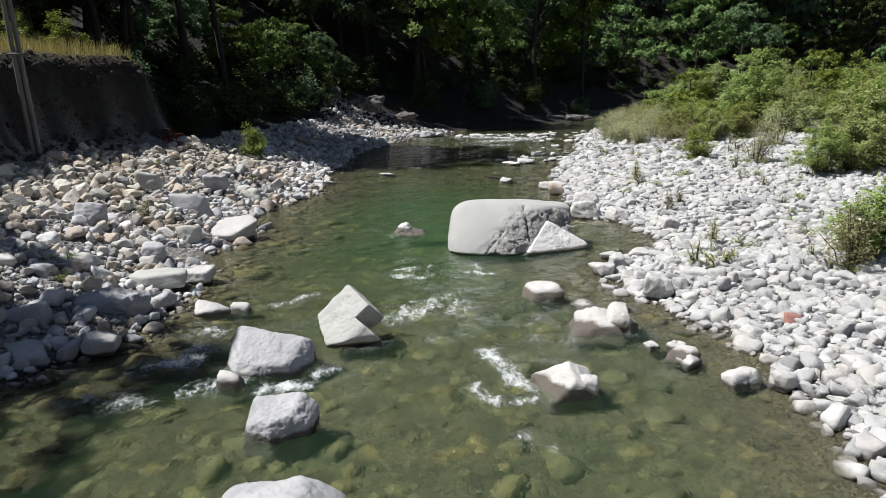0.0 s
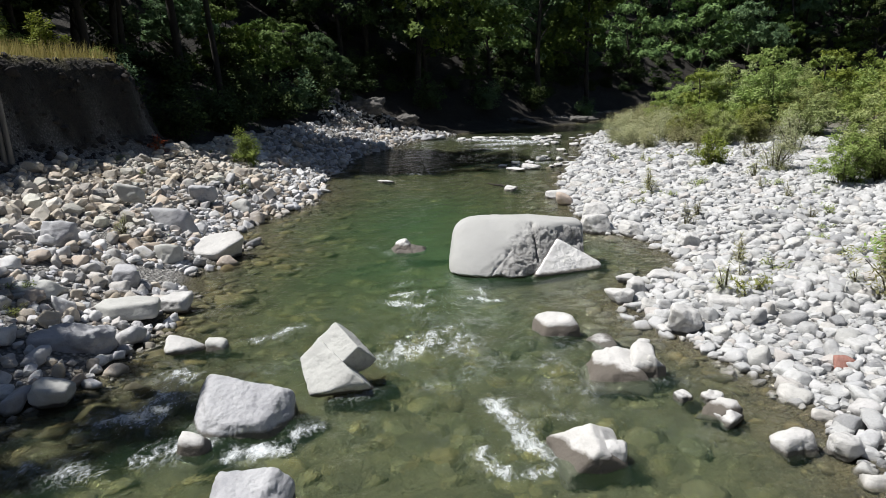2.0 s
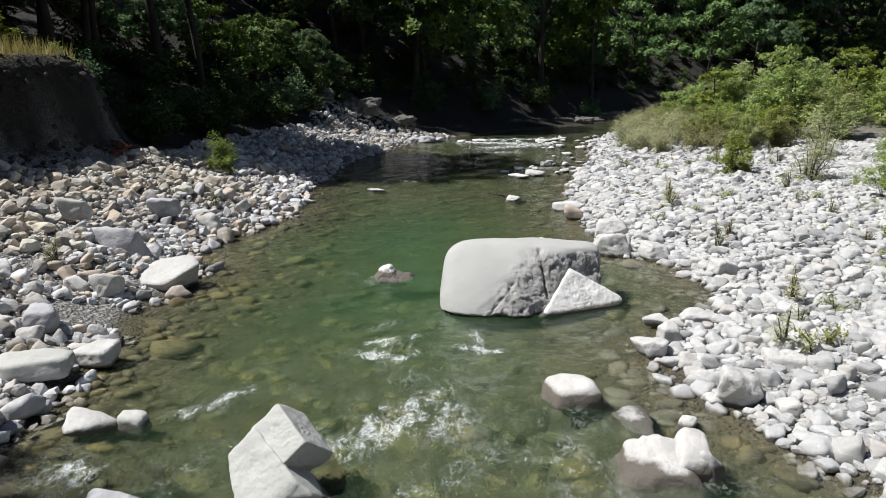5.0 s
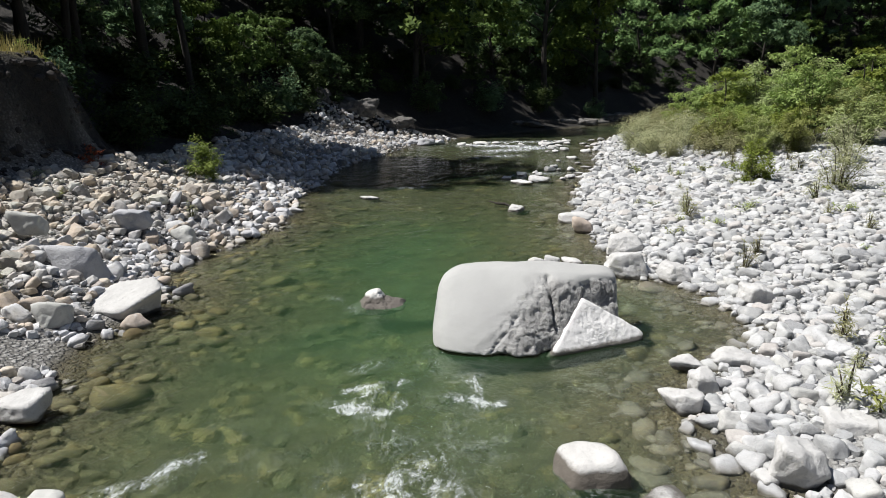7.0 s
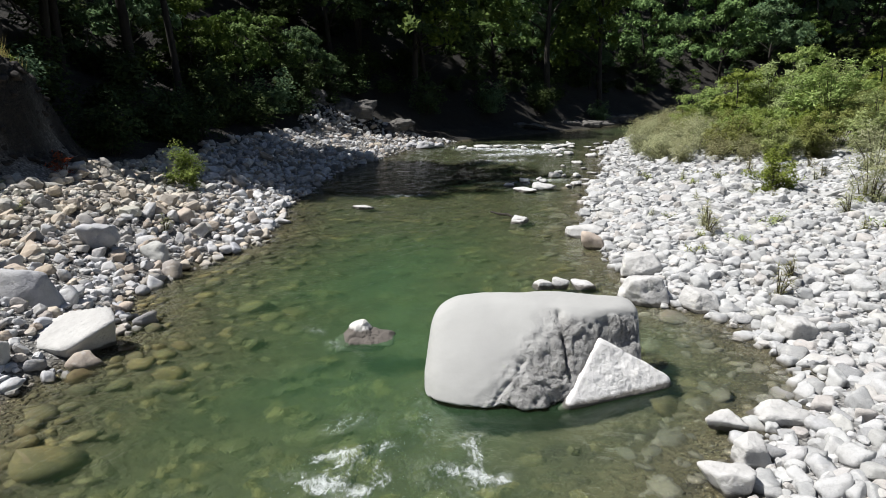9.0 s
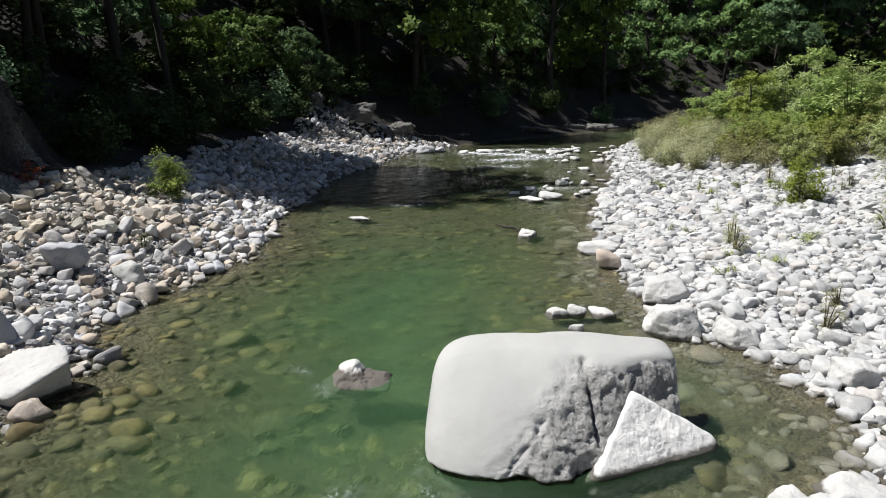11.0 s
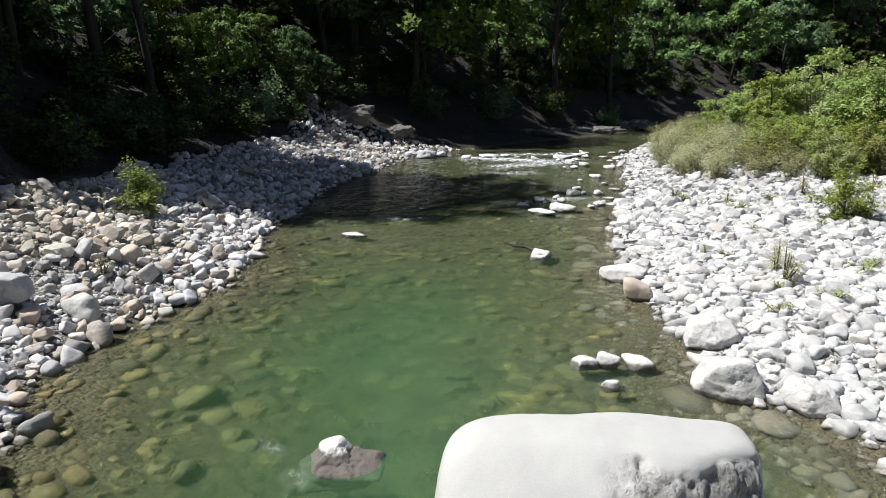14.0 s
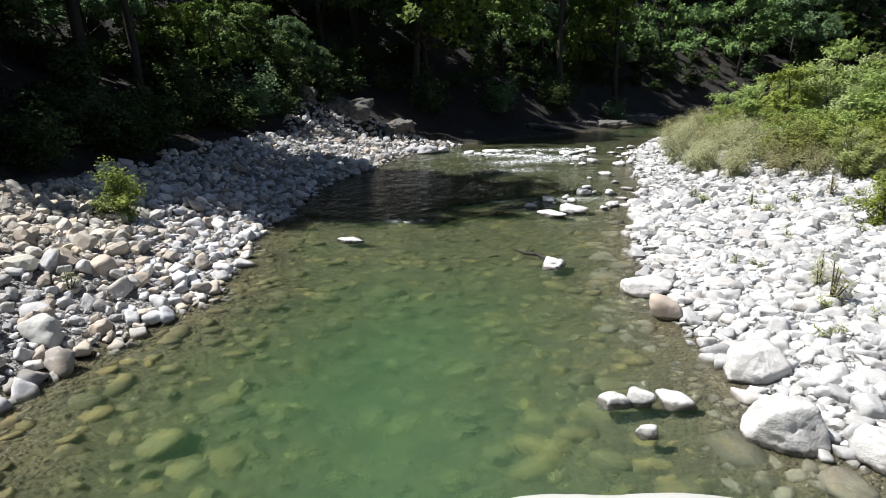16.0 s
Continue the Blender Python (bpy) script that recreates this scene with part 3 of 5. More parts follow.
def great_boulder():
    """The block in midstream: smooth pale top and rounded end, pitted grey face turned away from the sun, a long crack and a slanting seam."""
    v, f = BALL[7]
    n, m = 5.0 + 7.0 * np.clip(v[:, 0] + 0.3, 0, 1), 11.0
    v = v / (((np.abs(v[:, :2]) ** n[:, None]).sum(1) ** (m / n) + np.abs(v[:, 2]) ** m) ** (1 / m))[:, None]
    x, y, z = v.T.copy()
    end = np.clip((-x - 0.35) / 0.65, 0, 1)
    y = y * (1 - 0.10 * end ** 2)
    z = np.where(z > 0, z * (1 - 0.075 * end ** 2 - 0.06 * np.clip(0.1 - x, 0, 1) * np.clip(y, 0, 1) - 0.12 * end ** 6 + 0.055 * np.exp(-((x - 0.25) / 0.35) ** 2) * np.clip(y, 0, 1) - 0.11 * np.clip(x, 0, 1) - 0.13 * np.clip(y, 0, 1) ** 1.5 * (1 - 0.75 * np.clip(x + 0.1, 0, 1))), z)
    p = np.stack((x * 1.36 + 0.10 * np.clip(z + 0.1, 0, 1) * np.clip(-x, 0, 1), y * 0.92, z * 0.685), -1)
    # the front leans back towards the top
    p[:, 1] += 1.10 * np.clip((p[:, 2] + 0.30) / 0.98, 0, 1.1) ** 1.5 * np.clip(0.5 - p[:, 1] / 1.84, 0, 1)
    # two flat breaks: the face beside the wedge, and the smooth left flank
    for way, far, round_off in (((0.45, -0.72, 0.53), 0.565, 0.04), ((0.10, -0.80, 0.60), 0.63, 0.10), ((-0.80, -0.60, 0.05), 1.42, 0.06)):
        way = np.array(way) / np.linalg.norm(way)
        over = p @ way - far
        p -= (round_off * np.logaddexp(0, over / round_off))[:, None] * way
    jag = fractal(p, 2.4, (4, 1, 0))
    fine = fractal(p, 9.0, (2, 7, 3), 3)
    nrm = outward(p, f)
    front = np.clip((-nrm[:, 1] - 0.25) / 0.2, 0, 1)
    seam = p[:, 0] - (-0.40 + 1.00 * p[:, 2] + 0.17 * jag + 0.03 * fine)
    pitted = front * np.clip(seam / 0.5 + 0.5 + 0.2 * jag, 0, 1) * np.clip((0.66 - 0.10 * p[:, 0] - p[:, 2] + 0.06 * jag) / 0.08, 0, 1)
    out = np.zeros(len(p))
    for i in np.nonzero(pitted > 0.01)[0]:
        q = Vector(p[i])
        a = noise.fractal(q * 2.6 + Vector((3, 1, 5)), 0.9, 2.0, 6)
        b = noise.ridged_multi_fractal(q * 4.4, 0.8, 2.2, 4, 1.0, 2.0)
        c = noise.cell_vector(q * 7.0)[0] * 0.5 + noise.turbulence(q * 8.0, 3, True) * 0.5
        out[i] = pitted[i] * (0.055 * a - 0.050 * max(b - 0.9, 0) - 0.020 * max(c - 0.35, 0) - 0.012)
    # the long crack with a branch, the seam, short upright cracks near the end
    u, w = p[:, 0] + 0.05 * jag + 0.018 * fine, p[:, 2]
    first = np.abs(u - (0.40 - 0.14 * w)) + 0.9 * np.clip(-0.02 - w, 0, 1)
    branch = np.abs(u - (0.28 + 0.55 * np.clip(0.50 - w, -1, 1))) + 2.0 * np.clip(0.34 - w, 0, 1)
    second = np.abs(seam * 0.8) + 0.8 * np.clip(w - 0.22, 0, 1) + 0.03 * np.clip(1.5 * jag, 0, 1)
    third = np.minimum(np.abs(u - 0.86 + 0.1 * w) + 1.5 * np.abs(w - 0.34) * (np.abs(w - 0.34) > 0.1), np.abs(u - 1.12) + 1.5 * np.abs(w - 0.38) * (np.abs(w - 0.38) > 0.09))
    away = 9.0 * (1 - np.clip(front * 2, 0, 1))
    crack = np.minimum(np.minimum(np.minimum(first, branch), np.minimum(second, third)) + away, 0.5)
    out -= front * (0.070 * np.clip(4 * pitted, 0, 1) * np.exp(-(first / 0.022) ** 2) + 0.045 * pitted * np.exp(-(branch / 0.018) ** 2) + 0.050 * np.exp(-(second / 0.03) ** 2) + 0.030 * np.exp(-(third / 0.018) ** 2))
    out += 0.020 * fractal(p, 1.1, (0, 0, 0), 2) + 0.004 * fractal(p, 6.0, (5, 2, 1), 3)
    p += nrm * out[:, None]
    # the foot is undercut by the river
    foot = np.clip((-0.22 - 0.04 * jag - p[:, 2]) / 0.07, 0, 1)
    p[:, 1] += 0.13 * foot * front
    p[:, 0] *= 1 - 0.05 * foot
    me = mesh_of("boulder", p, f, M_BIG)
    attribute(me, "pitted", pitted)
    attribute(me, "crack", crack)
    ob = new("boulder", me)
    ob.matrix_world = pose(1.48, 14.31, 0.262, 0, 1.0, -3)
    return tagged(ob, "huge block of pale limestone with a cracked pitted face, midstream", "boulder", "boulders in the river")


great_boulder()


def block(label, at, lumps, material, seed, sharp=18, level=5, rough=0.012, group="boulders in the river"):
    """A rock of one or two flat-sided lumps in one mesh; each lump has its middle and its sides (way, distance in metres)."""
    pieces = []
    for k, (middle, sides) in enumerate(lumps):
        v, f = BALL[level]
        v = v * lump(v, sides, sharp)[:, None]
        v = relief(v, 2.2, rough, seed + k)
        v = relief(v, 7.5, rough * 0.5, seed + k + 5)
        v = relief(v, 21.0, rough * 0.25, seed + k + 9)
        pieces.append((v + np.array(middle), f))
    v, f = pieces[0]
    for w, g in pieces[1:]:
        f = np.concatenate((f, g + len(v)))
        v = np.concatenate((v, w))
    ob = new("boulder", mesh_of("boulder", v, f, material))
    ob.matrix_world = pose(*at)
    return tagged(ob, label, "boulder", group)


block("white wedge-shaped limestone rock leaning against the huge block", (2.35, 14.15, 0), [((0, 0, 0),
      [((0.31, -0.71, 0.63), 0.315), ((-0.81, 0.193, 0.554), 0.41), ((0.50, 0.25, 0.83), 0.46), ((0.95, 0.1, 0.3), 0.76), ((0, 1, 0.2), 0.35), ((0, 0, -1), 0.5), ((-0.6, -0.8, -0.2), 0.85), ((0.31, -0.77, -0.56), 0.325), ((0.8, -0.2, -0.56), 0.62), ((-0.05, -0.35, 0.93), 0.53)])], M_CHALK, 3, 40, 6, rough=0.018)
# a slab standing on its lower corner: its right, its up and its smooth face as axes
ACROSS, ALONG, FACE = np.array((0.88, -0.47, 0.0)), np.array((0.33, 0.625, 0.705)), np.array((-0.33, -0.62, 0.71))
tilted = lambda sides: [(r * ACROSS + u * ALONG + w * FACE, d) for r, u, w, d in sides]
block("smooth pale block with sharp edges tilted in the rapids", (-1.436, 8.974, 0.156),
      [((0, 0, 0), tilted([(-0.897, 0.44, 0.1, 0.36), (-0.748, -0.663, 0, 0.24), (0.441, -0.897, -0.15, 0.315), (0.44, 0.898, 0.05, 0.235), (1, -0.1, -0.2, 0.60), (0, 0, 1, 0.22), (0, 0, -1, 0.30), (0.5, -0.3, 0.8, 0.40)])),
       ((0.186, 0.181, 0.244), tilted([(-0.897, 0.44, 0.1, 0.31), (0.494, 0.869, 0.1, 0.165), (0.90, -0.43, 0, 0.26), (0.55, -0.83, -0.2, 0.26), (-0.748, -0.663, 0, 0.27), (0.03, 0.05, 1, 0.185), (0, 0, -1, 0.30)]))], M_SMOOTH, 4, 28, 6, 0.016)
block("grey rounded boulder with cracks, washed by the rapids", (-2.27, 8.10, 0), [((0, 0, 0.02),
      [((0.05, -0.35, 0.93), 0.295), ((-0.8, -0.35, 0.48), 0.46), ((0.75, -0.45, 0.48), 0.47), ((1, 0.1, 0), 0.56), ((-1, 0.1, -0.1), 0.56), ((0, 1, 0.3), 0.40), ((0, 0, -1), 0.5), ((0.1, -1, 0.1), 0.42), ((-0.4, -0.8, 0.4), 0.44), ((0.2, 0.5, 0.85), 0.42)])], M_GREY, 7, 20, 6, rough=0.022)
block("pale grey boulder with a broken edge in the shallows", (-1.74, 6.40, 0), [((0, 0, 0.0),
      [((-0.1, -0.25, 0.96), 0.275), ((-0.75, -0.3, 0.55), 0.33), ((0.7, -0.3, 0.6), 0.33), ((1, 0, -0.1), 0.36), ((-1, 0.1, 0), 0.36), ((0, 1, 0.2), 0.26), ((0.35, -0.9, 0.2), 0.26), ((-0.5, -0.85, 0.1), 0.27), ((0, 0, -1), 0.4)])], M_GREY, 9, 20, 6, rough=0.024)
block("broad grey boulder low in the clear water", (-1.42, 4.82, 0), [((0, 0, 0.0),
      [((-0.15, 0.1, 0.97), 0.30), ((0.6, 0.1, 0.75), 0.42), ((-0.8, 0, 0.5), 0.50), ((1, 0.2, 0), 0.62), ((-1, 0.1, 0), 0.60), ((0, 1, 0.3), 0.36), ((0, -1, 0.3), 0.36), ((0, 0, -1), 0.4)])], M_GREY, 12, 16, rough=0.03)
block("bleached slab of rock tilted over the water's edge", (-4.93, 15.5, 0), [((0, 0, 0.25),
      [((-0.16, -0.30, 0.94), 0.10), ((0.74, -0.44, -0.50), 0.34), ((-0.25, -0.85, -0.45), 0.42), ((-1, -0.35, 0.1), 0.66), ((0.1, 1, 0.1), 0.46), ((0.8, 0.6, 0), 0.50), ((-0.6, 0.8, 0), 0.58), ((0, 0, -1), 0.30)])], M_SLAB, 14, 34, rough=0.02)
boulder("rounded grey boulder on the stony bank", (-6.15, 16.5, 0.28), (0.80, 0.62, 0.62), M_GREY, 15, name="boulder", group="boulders on the banks")
boulder("small white stone beside the grey boulder in the rapids", (-2.58, 7.45, -0.12), (0.32, 0.28, 0.32), M_WASHED, 16, level=3)
block("pointed white rock with a brown wet foot splitting the rapids", (1.42, 7.22, 0, 0, 0, 8), [((0, 0, 0.04), [((-0.62, -0.32, 0.72), 0.20), ((0.5, -0.35, 0.79), 0.23), ((0.1, 0.8, 0.6), 0.22), ((1, 0, 0.1), 0.30), ((-1, -0.1, 0), 0.33), ((0, -1, 0.1), 0.27), ((0, 0, -1), 0.35)])], M_WASHED, 17, 26, 5, 0.018)
boulder("small white stone beside the pointed rock", (1.66, 7.10, -0.14), (0.24, 0.24, 0.36), M_WHITE, 18, level=3)
boulder("flat-topped white stone in the shallows", (1.66, 10.66, -0.12), (0.66, 0.44, 0.32), M_WASHED, 19, level=4, rough=0.04, sharp=12)
block("low pale rock with a brown wet foot at the gravel's edge", (2.24, 9.18, 0, 0, 0, -6), [((-0.04, 0, 0.0), [((-0.25, -0.35, 0.90), 0.20), ((0.35, -0.2, 0.9), 0.25), ((-0.9, -0.1, 0.35), 0.34), ((0.9, 0, 0.3), 0.33), ((0, -0.9, 0.4), 0.28), ((0, 1, 0.3), 0.28), ((0, 0, -1), 0.3)]),
      ((0.26, 0.04, 0.06), [((0.1, -0.3, 0.95), 0.21), ((1, 0, 0.1), 0.17), ((-0.9, 0.1, 0.4), 0.17), ((0.2, -1, 0.2), 0.22), ((0, 1, 0.1), 0.2), ((0, 0, -1), 0.3)])], M_WASHED, 20, 14, 4, 0.04)
boulder("blocky pale rock at the gravel's edge", (2.62, 9.12, -0.16), (0.28, 0.32, 0.36), M_WASHED, 21, level=4)
boulder("low white stone in the shallows", (3.07, 7.98, -0.10), (0.32, 0.26, 0.26), M_WASHED, 22, level=3)
block("dark wet rock with a pale tip in the pool", (-0.78, 15.78, 0), [((0, 0, -0.10), [((0.12, -0.25, 0.96), 0.16), ((0.5, -0.2, 0.84), 0.26), ((-0.75, -0.2, 0.63), 0.31), ((1, 0, 0.15), 0.42), ((-1, 0, 0.1), 0.41), ((0, -1, 0.4), 0.24), ((0, 1, 0.3), 0.26), ((0, 0, -1), 0.3), ((0, -0.75, -0.66), 0.15), ((0.75, 0, -0.66), 0.26), ((-0.75, 0, -0.66), 0.26)]),
      ((-0.13, 0.10, 0.06), [((-0.15, -0.3, 0.94), 0.17), ((-0.8, -0.2, 0.55), 0.17), ((0.75, -0.15, 0.62), 0.16), ((0.1, -0.8, 0.5), 0.15), ((0, 1, 0.2), 0.13), ((0, 0, -1), 0.3)])],
      boulder_material("half_wet_rock", (0.66, 0.64, 0.61), (0.52, 0.50, 0.48), 0.9, 0.0, (0.075, 0.062, 0.050), 0.16), 23, 16, 5, 0.035)
boulder("long knobbly grey boulder in shade at the water's edge", (-5.1, 10.0, -0.12), (1.05, 0.5, 0.58), M_GREY, 25, turn=(0, -6, 18), level=5, sharp=14, rough=0.08, group="boulders on the banks")
boulder("flat white stone at the water's edge", (-3.74, 10.22, -0.10), (0.54, 0.40, 0.24), M_WHITE, 26, level=4, sharp=7, rough=0.035)
boulder("rounded pale stone at the water's edge", (-3.26, 10.28, -0.12), (0.38, 0.30, 0.26), M_SMOOTH, 27, level=4, sharp=7, rough=0.035)
boulder("flat grey slab on the stony bank", (-4.95, 11.35, 0.08), (1.00, 0.55, 0.34), M_SMOOTH, 28, turn=(6, 0, 12), level=4, group="boulders on the banks")
boulder("pale angular stone on the stony bank", (-4.55, 12.0, -0.02), (0.62, 0.46, 0.26), M_WHITE, 29, level=4, group="boulders on the banks")
boulder("rounded tan sandstone boulder at the water's edge", (3.62, 21.15, -0.06), (0.50, 0.44, 0.42), M_TAN, 30, level=4, sharp=6, group="boulders on the banks")
IN_POOL = ((2.12, 18.2, 0.34, 0.24, 31), (2.43, 18.24, 0.32, 0.30, 38), (2.82, 18.25, 0.42, 0.18, 33), (2.30, 17.5, 0.22, 0.18, 34), (2.32, 24.2, 0.58, 0.15, 36), (3.04, 29.4, 0.66, 0.2, 37),
           (3.72, 29.8, 0.78, 0.34, 38), (4.56, 32.6, 0.46, 0.36, 39), (3.3, 31.5, 0.5, 0.24, 40), (-2.19, 26.6, 0.50, 0.16, 41), (2.72, 8.39, 0.16, 0.14, 110), (3.10, 8.35, 0.20, 0.16, 111), (3.08, 7.92, 0.34, 0.20, 112), (2.24, 10.20, 0.50, 0.10, 113), (2.79, 8.45, 0.22, 0.14, 114), (3.08, 8.35, 0.24, 0.16, 115), (2.76, 10.02, 0.26, 0.20, 116), (3.22, 10.50, 0.26, 0.20, 117), (2.6, 30.6, 0.36, 0.2, 42))
IN_RIFFLE = ((6.0, 44.4, 0.7, 0.34, 49), (7.2, 45.4, 0.6, 0.28, 50), (5.0, 30.6, 0.40, 0.22, 43), (2.4, 45.4, 0.8, 0.26, 46), (1.2, 45.2, 0.7, 0.28, 48))
for bx, by, bw, bh, s in IN_POOL + IN_RIFFLE:
    boulder("white stone standing out of the river", (bx, by, -bh * 0.45), (bw, bw * 0.75, bh * 1.05), M_WHITE, s, level=4, rough=0.05 if by < 20 else 0.08, sharp=12 if by < 20 else 26, turn=(0, 0, s * 47 % 180))
riffle = np.random.default_rng(77)
for k in range(50):
    by = riffle.uniform(29.0, 47) if k < 32 else riffle.uniform(43.6, 46.8)
    bx = float(np.interp(by, RIGHT[:, 1], RIGHT[:, 0])) - riffle.uniform(0.1, 3.6 if k < 32 else 8.5) * (0.6 if by < 40 else 1.0)
    bw, bh = riffle.uniform(0.2, 0.62), riffle.uniform(0.09, 0.22)
    boulder("pale stone breaking the surface of the far riffle", (bx, by, -bh * 0.45), (bw * 0.85, bw * riffle.uniform(0.6, 0.9), bh * 1.2), M_WHITE, 300 + k, level=3, rough=0.09, sharp=14, turn=(0, 0, k * 47 % 180), group="stones in the riffle")
BAR_EDGE = ((3.70, 17.40, -0.10, 0.70, 0.50, 60), (4.07, 18.85, 0.0, 0.66, 0.38, 61), (3.74, 22.5, -0.10, 0.86, 0.28, 62), (4.02, 13.2, -0.06, 0.56, 0.20, 63), (3.40, 13.1, -0.08, 0.35, 0.20, 64),
            (3.30, 12.3, -0.06, 0.32, 0.32, 65), (2.97, 11.9, -0.08, 0.34, 0.30, 66), (3.50, 10.5, -0.05, 0.50, 0.40, 67), (3.46, 7.3, -0.06, 0.42, 0.20, 68), (3.92, 7.15, -0.04, 0.34, 0.24, 69), (4.5, 16.9, 0.0, 0.5, 0.3, 70))
BANK_ROCKS = ((4.35, 11.2, 0.05, 0.6, 0.26, 71), (5.3, 15.4, 0.05, 0.5, 0.3, 72), (-5.6, 14.6, 0.1, 0.5, 0.4, 73), (-6.6, 19.6, 0.6, 0.65, 0.4, 74), (-5.7, 20.0, 0.15, 0.5, 0.35, 75),
              (-5.6, 12.6, 0.2, 0.5, 0.34, 76), (-6.3, 11.2, 0.4, 0.55, 0.36, 77), (-7.2, 13.6, 0.8, 0.6, 0.4, 78), (-7.6, 17.6, 0.9, 0.5, 0.4, 79), (-5.9, 9.2, 0.2, 0.5, 0.34, 80), (-4.7, 8.6, -0.05, 0.5, 0.34, 81))
for bx, by, bz, bw, bh, s in BAR_EDGE + BANK_ROCKS:
    boulder("pale boulder lying on the stony bank", (bx, by, bz), (bw, bw * 0.8, bh * 1.1), M_WHITE if bx > 0 else M_SMOOTH if s % 2 else M_GREY, s, level=4, rough=0.06, sharp=30, group="boulders on the banks")
for bx, by, bw, s in ((-0.9, 45.9, 1.0, 88), (-0.1, 46.4, 0.7, 89), (-1.7, 46.5, 0.8, 90)):
    boulder("pale rock at the head of the rapids", (bx, by, -0.15), (bw, bw * 0.7, bw * 0.55), M_GREY, s, level=4, rough=0.08, sharp=14, group="boulders on the banks")
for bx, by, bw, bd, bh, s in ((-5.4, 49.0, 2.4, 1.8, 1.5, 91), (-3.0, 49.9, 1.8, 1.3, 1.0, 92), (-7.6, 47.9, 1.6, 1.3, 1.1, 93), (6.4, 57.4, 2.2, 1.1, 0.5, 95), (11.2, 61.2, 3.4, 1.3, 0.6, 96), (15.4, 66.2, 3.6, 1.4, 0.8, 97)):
    boulder("shade-dark rock outcrop at the foot of the wooded slope", (bx, by, height(bx, by) - bh * 0.4), (bw, bd, bh), M_SHADED_ROCK, s, level=5, rough=0.16, sharp=12, name="rock_outcrop", group="rock outcrops")

# ---- plants ----


def leaves(centres, spread, count, length, width, rng, droop=0.3, out=None):
    """Leaf blades round the given centres, facing outwards from the crown."""
    c = np.repeat(np.asarray(centres), count, 0)
    m = len(c)
    s = np.repeat(np.broadcast_to(spread, (len(centres),)), count)
    p = c + rng.normal(0, 1, (m, 3)) * s[:, None] * np.array([0.55, 0.55, 0.42])
    face = rng.normal(0, 0.55, (m, 3)) + (np.repeat(out, count, 0) if out is not None else 0) + np.array([0, 0, 0.45])
    d = np.cross(face, rng.normal(0, 1, (m, 3)))
    d[:, 2] -= droop * np.linalg.norm(d, axis=1) * 0.5
    d /= np.linalg.norm(d, axis=1)[:, None] + 1e-9
    side = np.cross(d, face)
    side /= np.linalg.norm(side, axis=1)[:, None] + 1e-9
    ln = length * rng.uniform(0.6, 1.3, m)[:, None]
    wd = width * rng.uniform(0.7, 1.3, m)[:, None]
    v = np.stack((p - side * wd * 0.5, p + side * wd * 0.5, p + d * ln), 1).reshape(-1, 3)
    return v, np.arange(m * 3).reshape(-1, 3)


def tube(path, radii, sides=6):
    path = np.asarray(path, float)
    rings = []
    for i, p in enumerate(path):
        d = path[min(i + 1, len(path) - 1)] - path[max(i - 1, 0)]
        d /= np.linalg.norm(d)
        a = np.cross(d, (0.3, 1, 0.2))
        a /= np.linalg.norm(a)
        b = np.cross(d, a)
        t = np.linspace(0, 2 * np.pi, sides, endpoint=False)[:, None]
        rings.append(p + radii[i] * (np.cos(t) * a + np.sin(t) * b))
    v = np.concatenate(rings)
    f = [(i * sides + j, i * sides + (j + 1) % sides, (i + 1) * sides + (j + 1) % sides, (i + 1) * sides + j) for i in range(len(path) - 1) for j in range(sides)]
    return v, np.array(f)


def join(pieces):
    vs, fs, n = [], [], 0
    for v, f in pieces:
        vs.append(v)
        fs.append(f + n)
        n += len(v)
    return np.concatenate(vs), np.concatenate(fs)


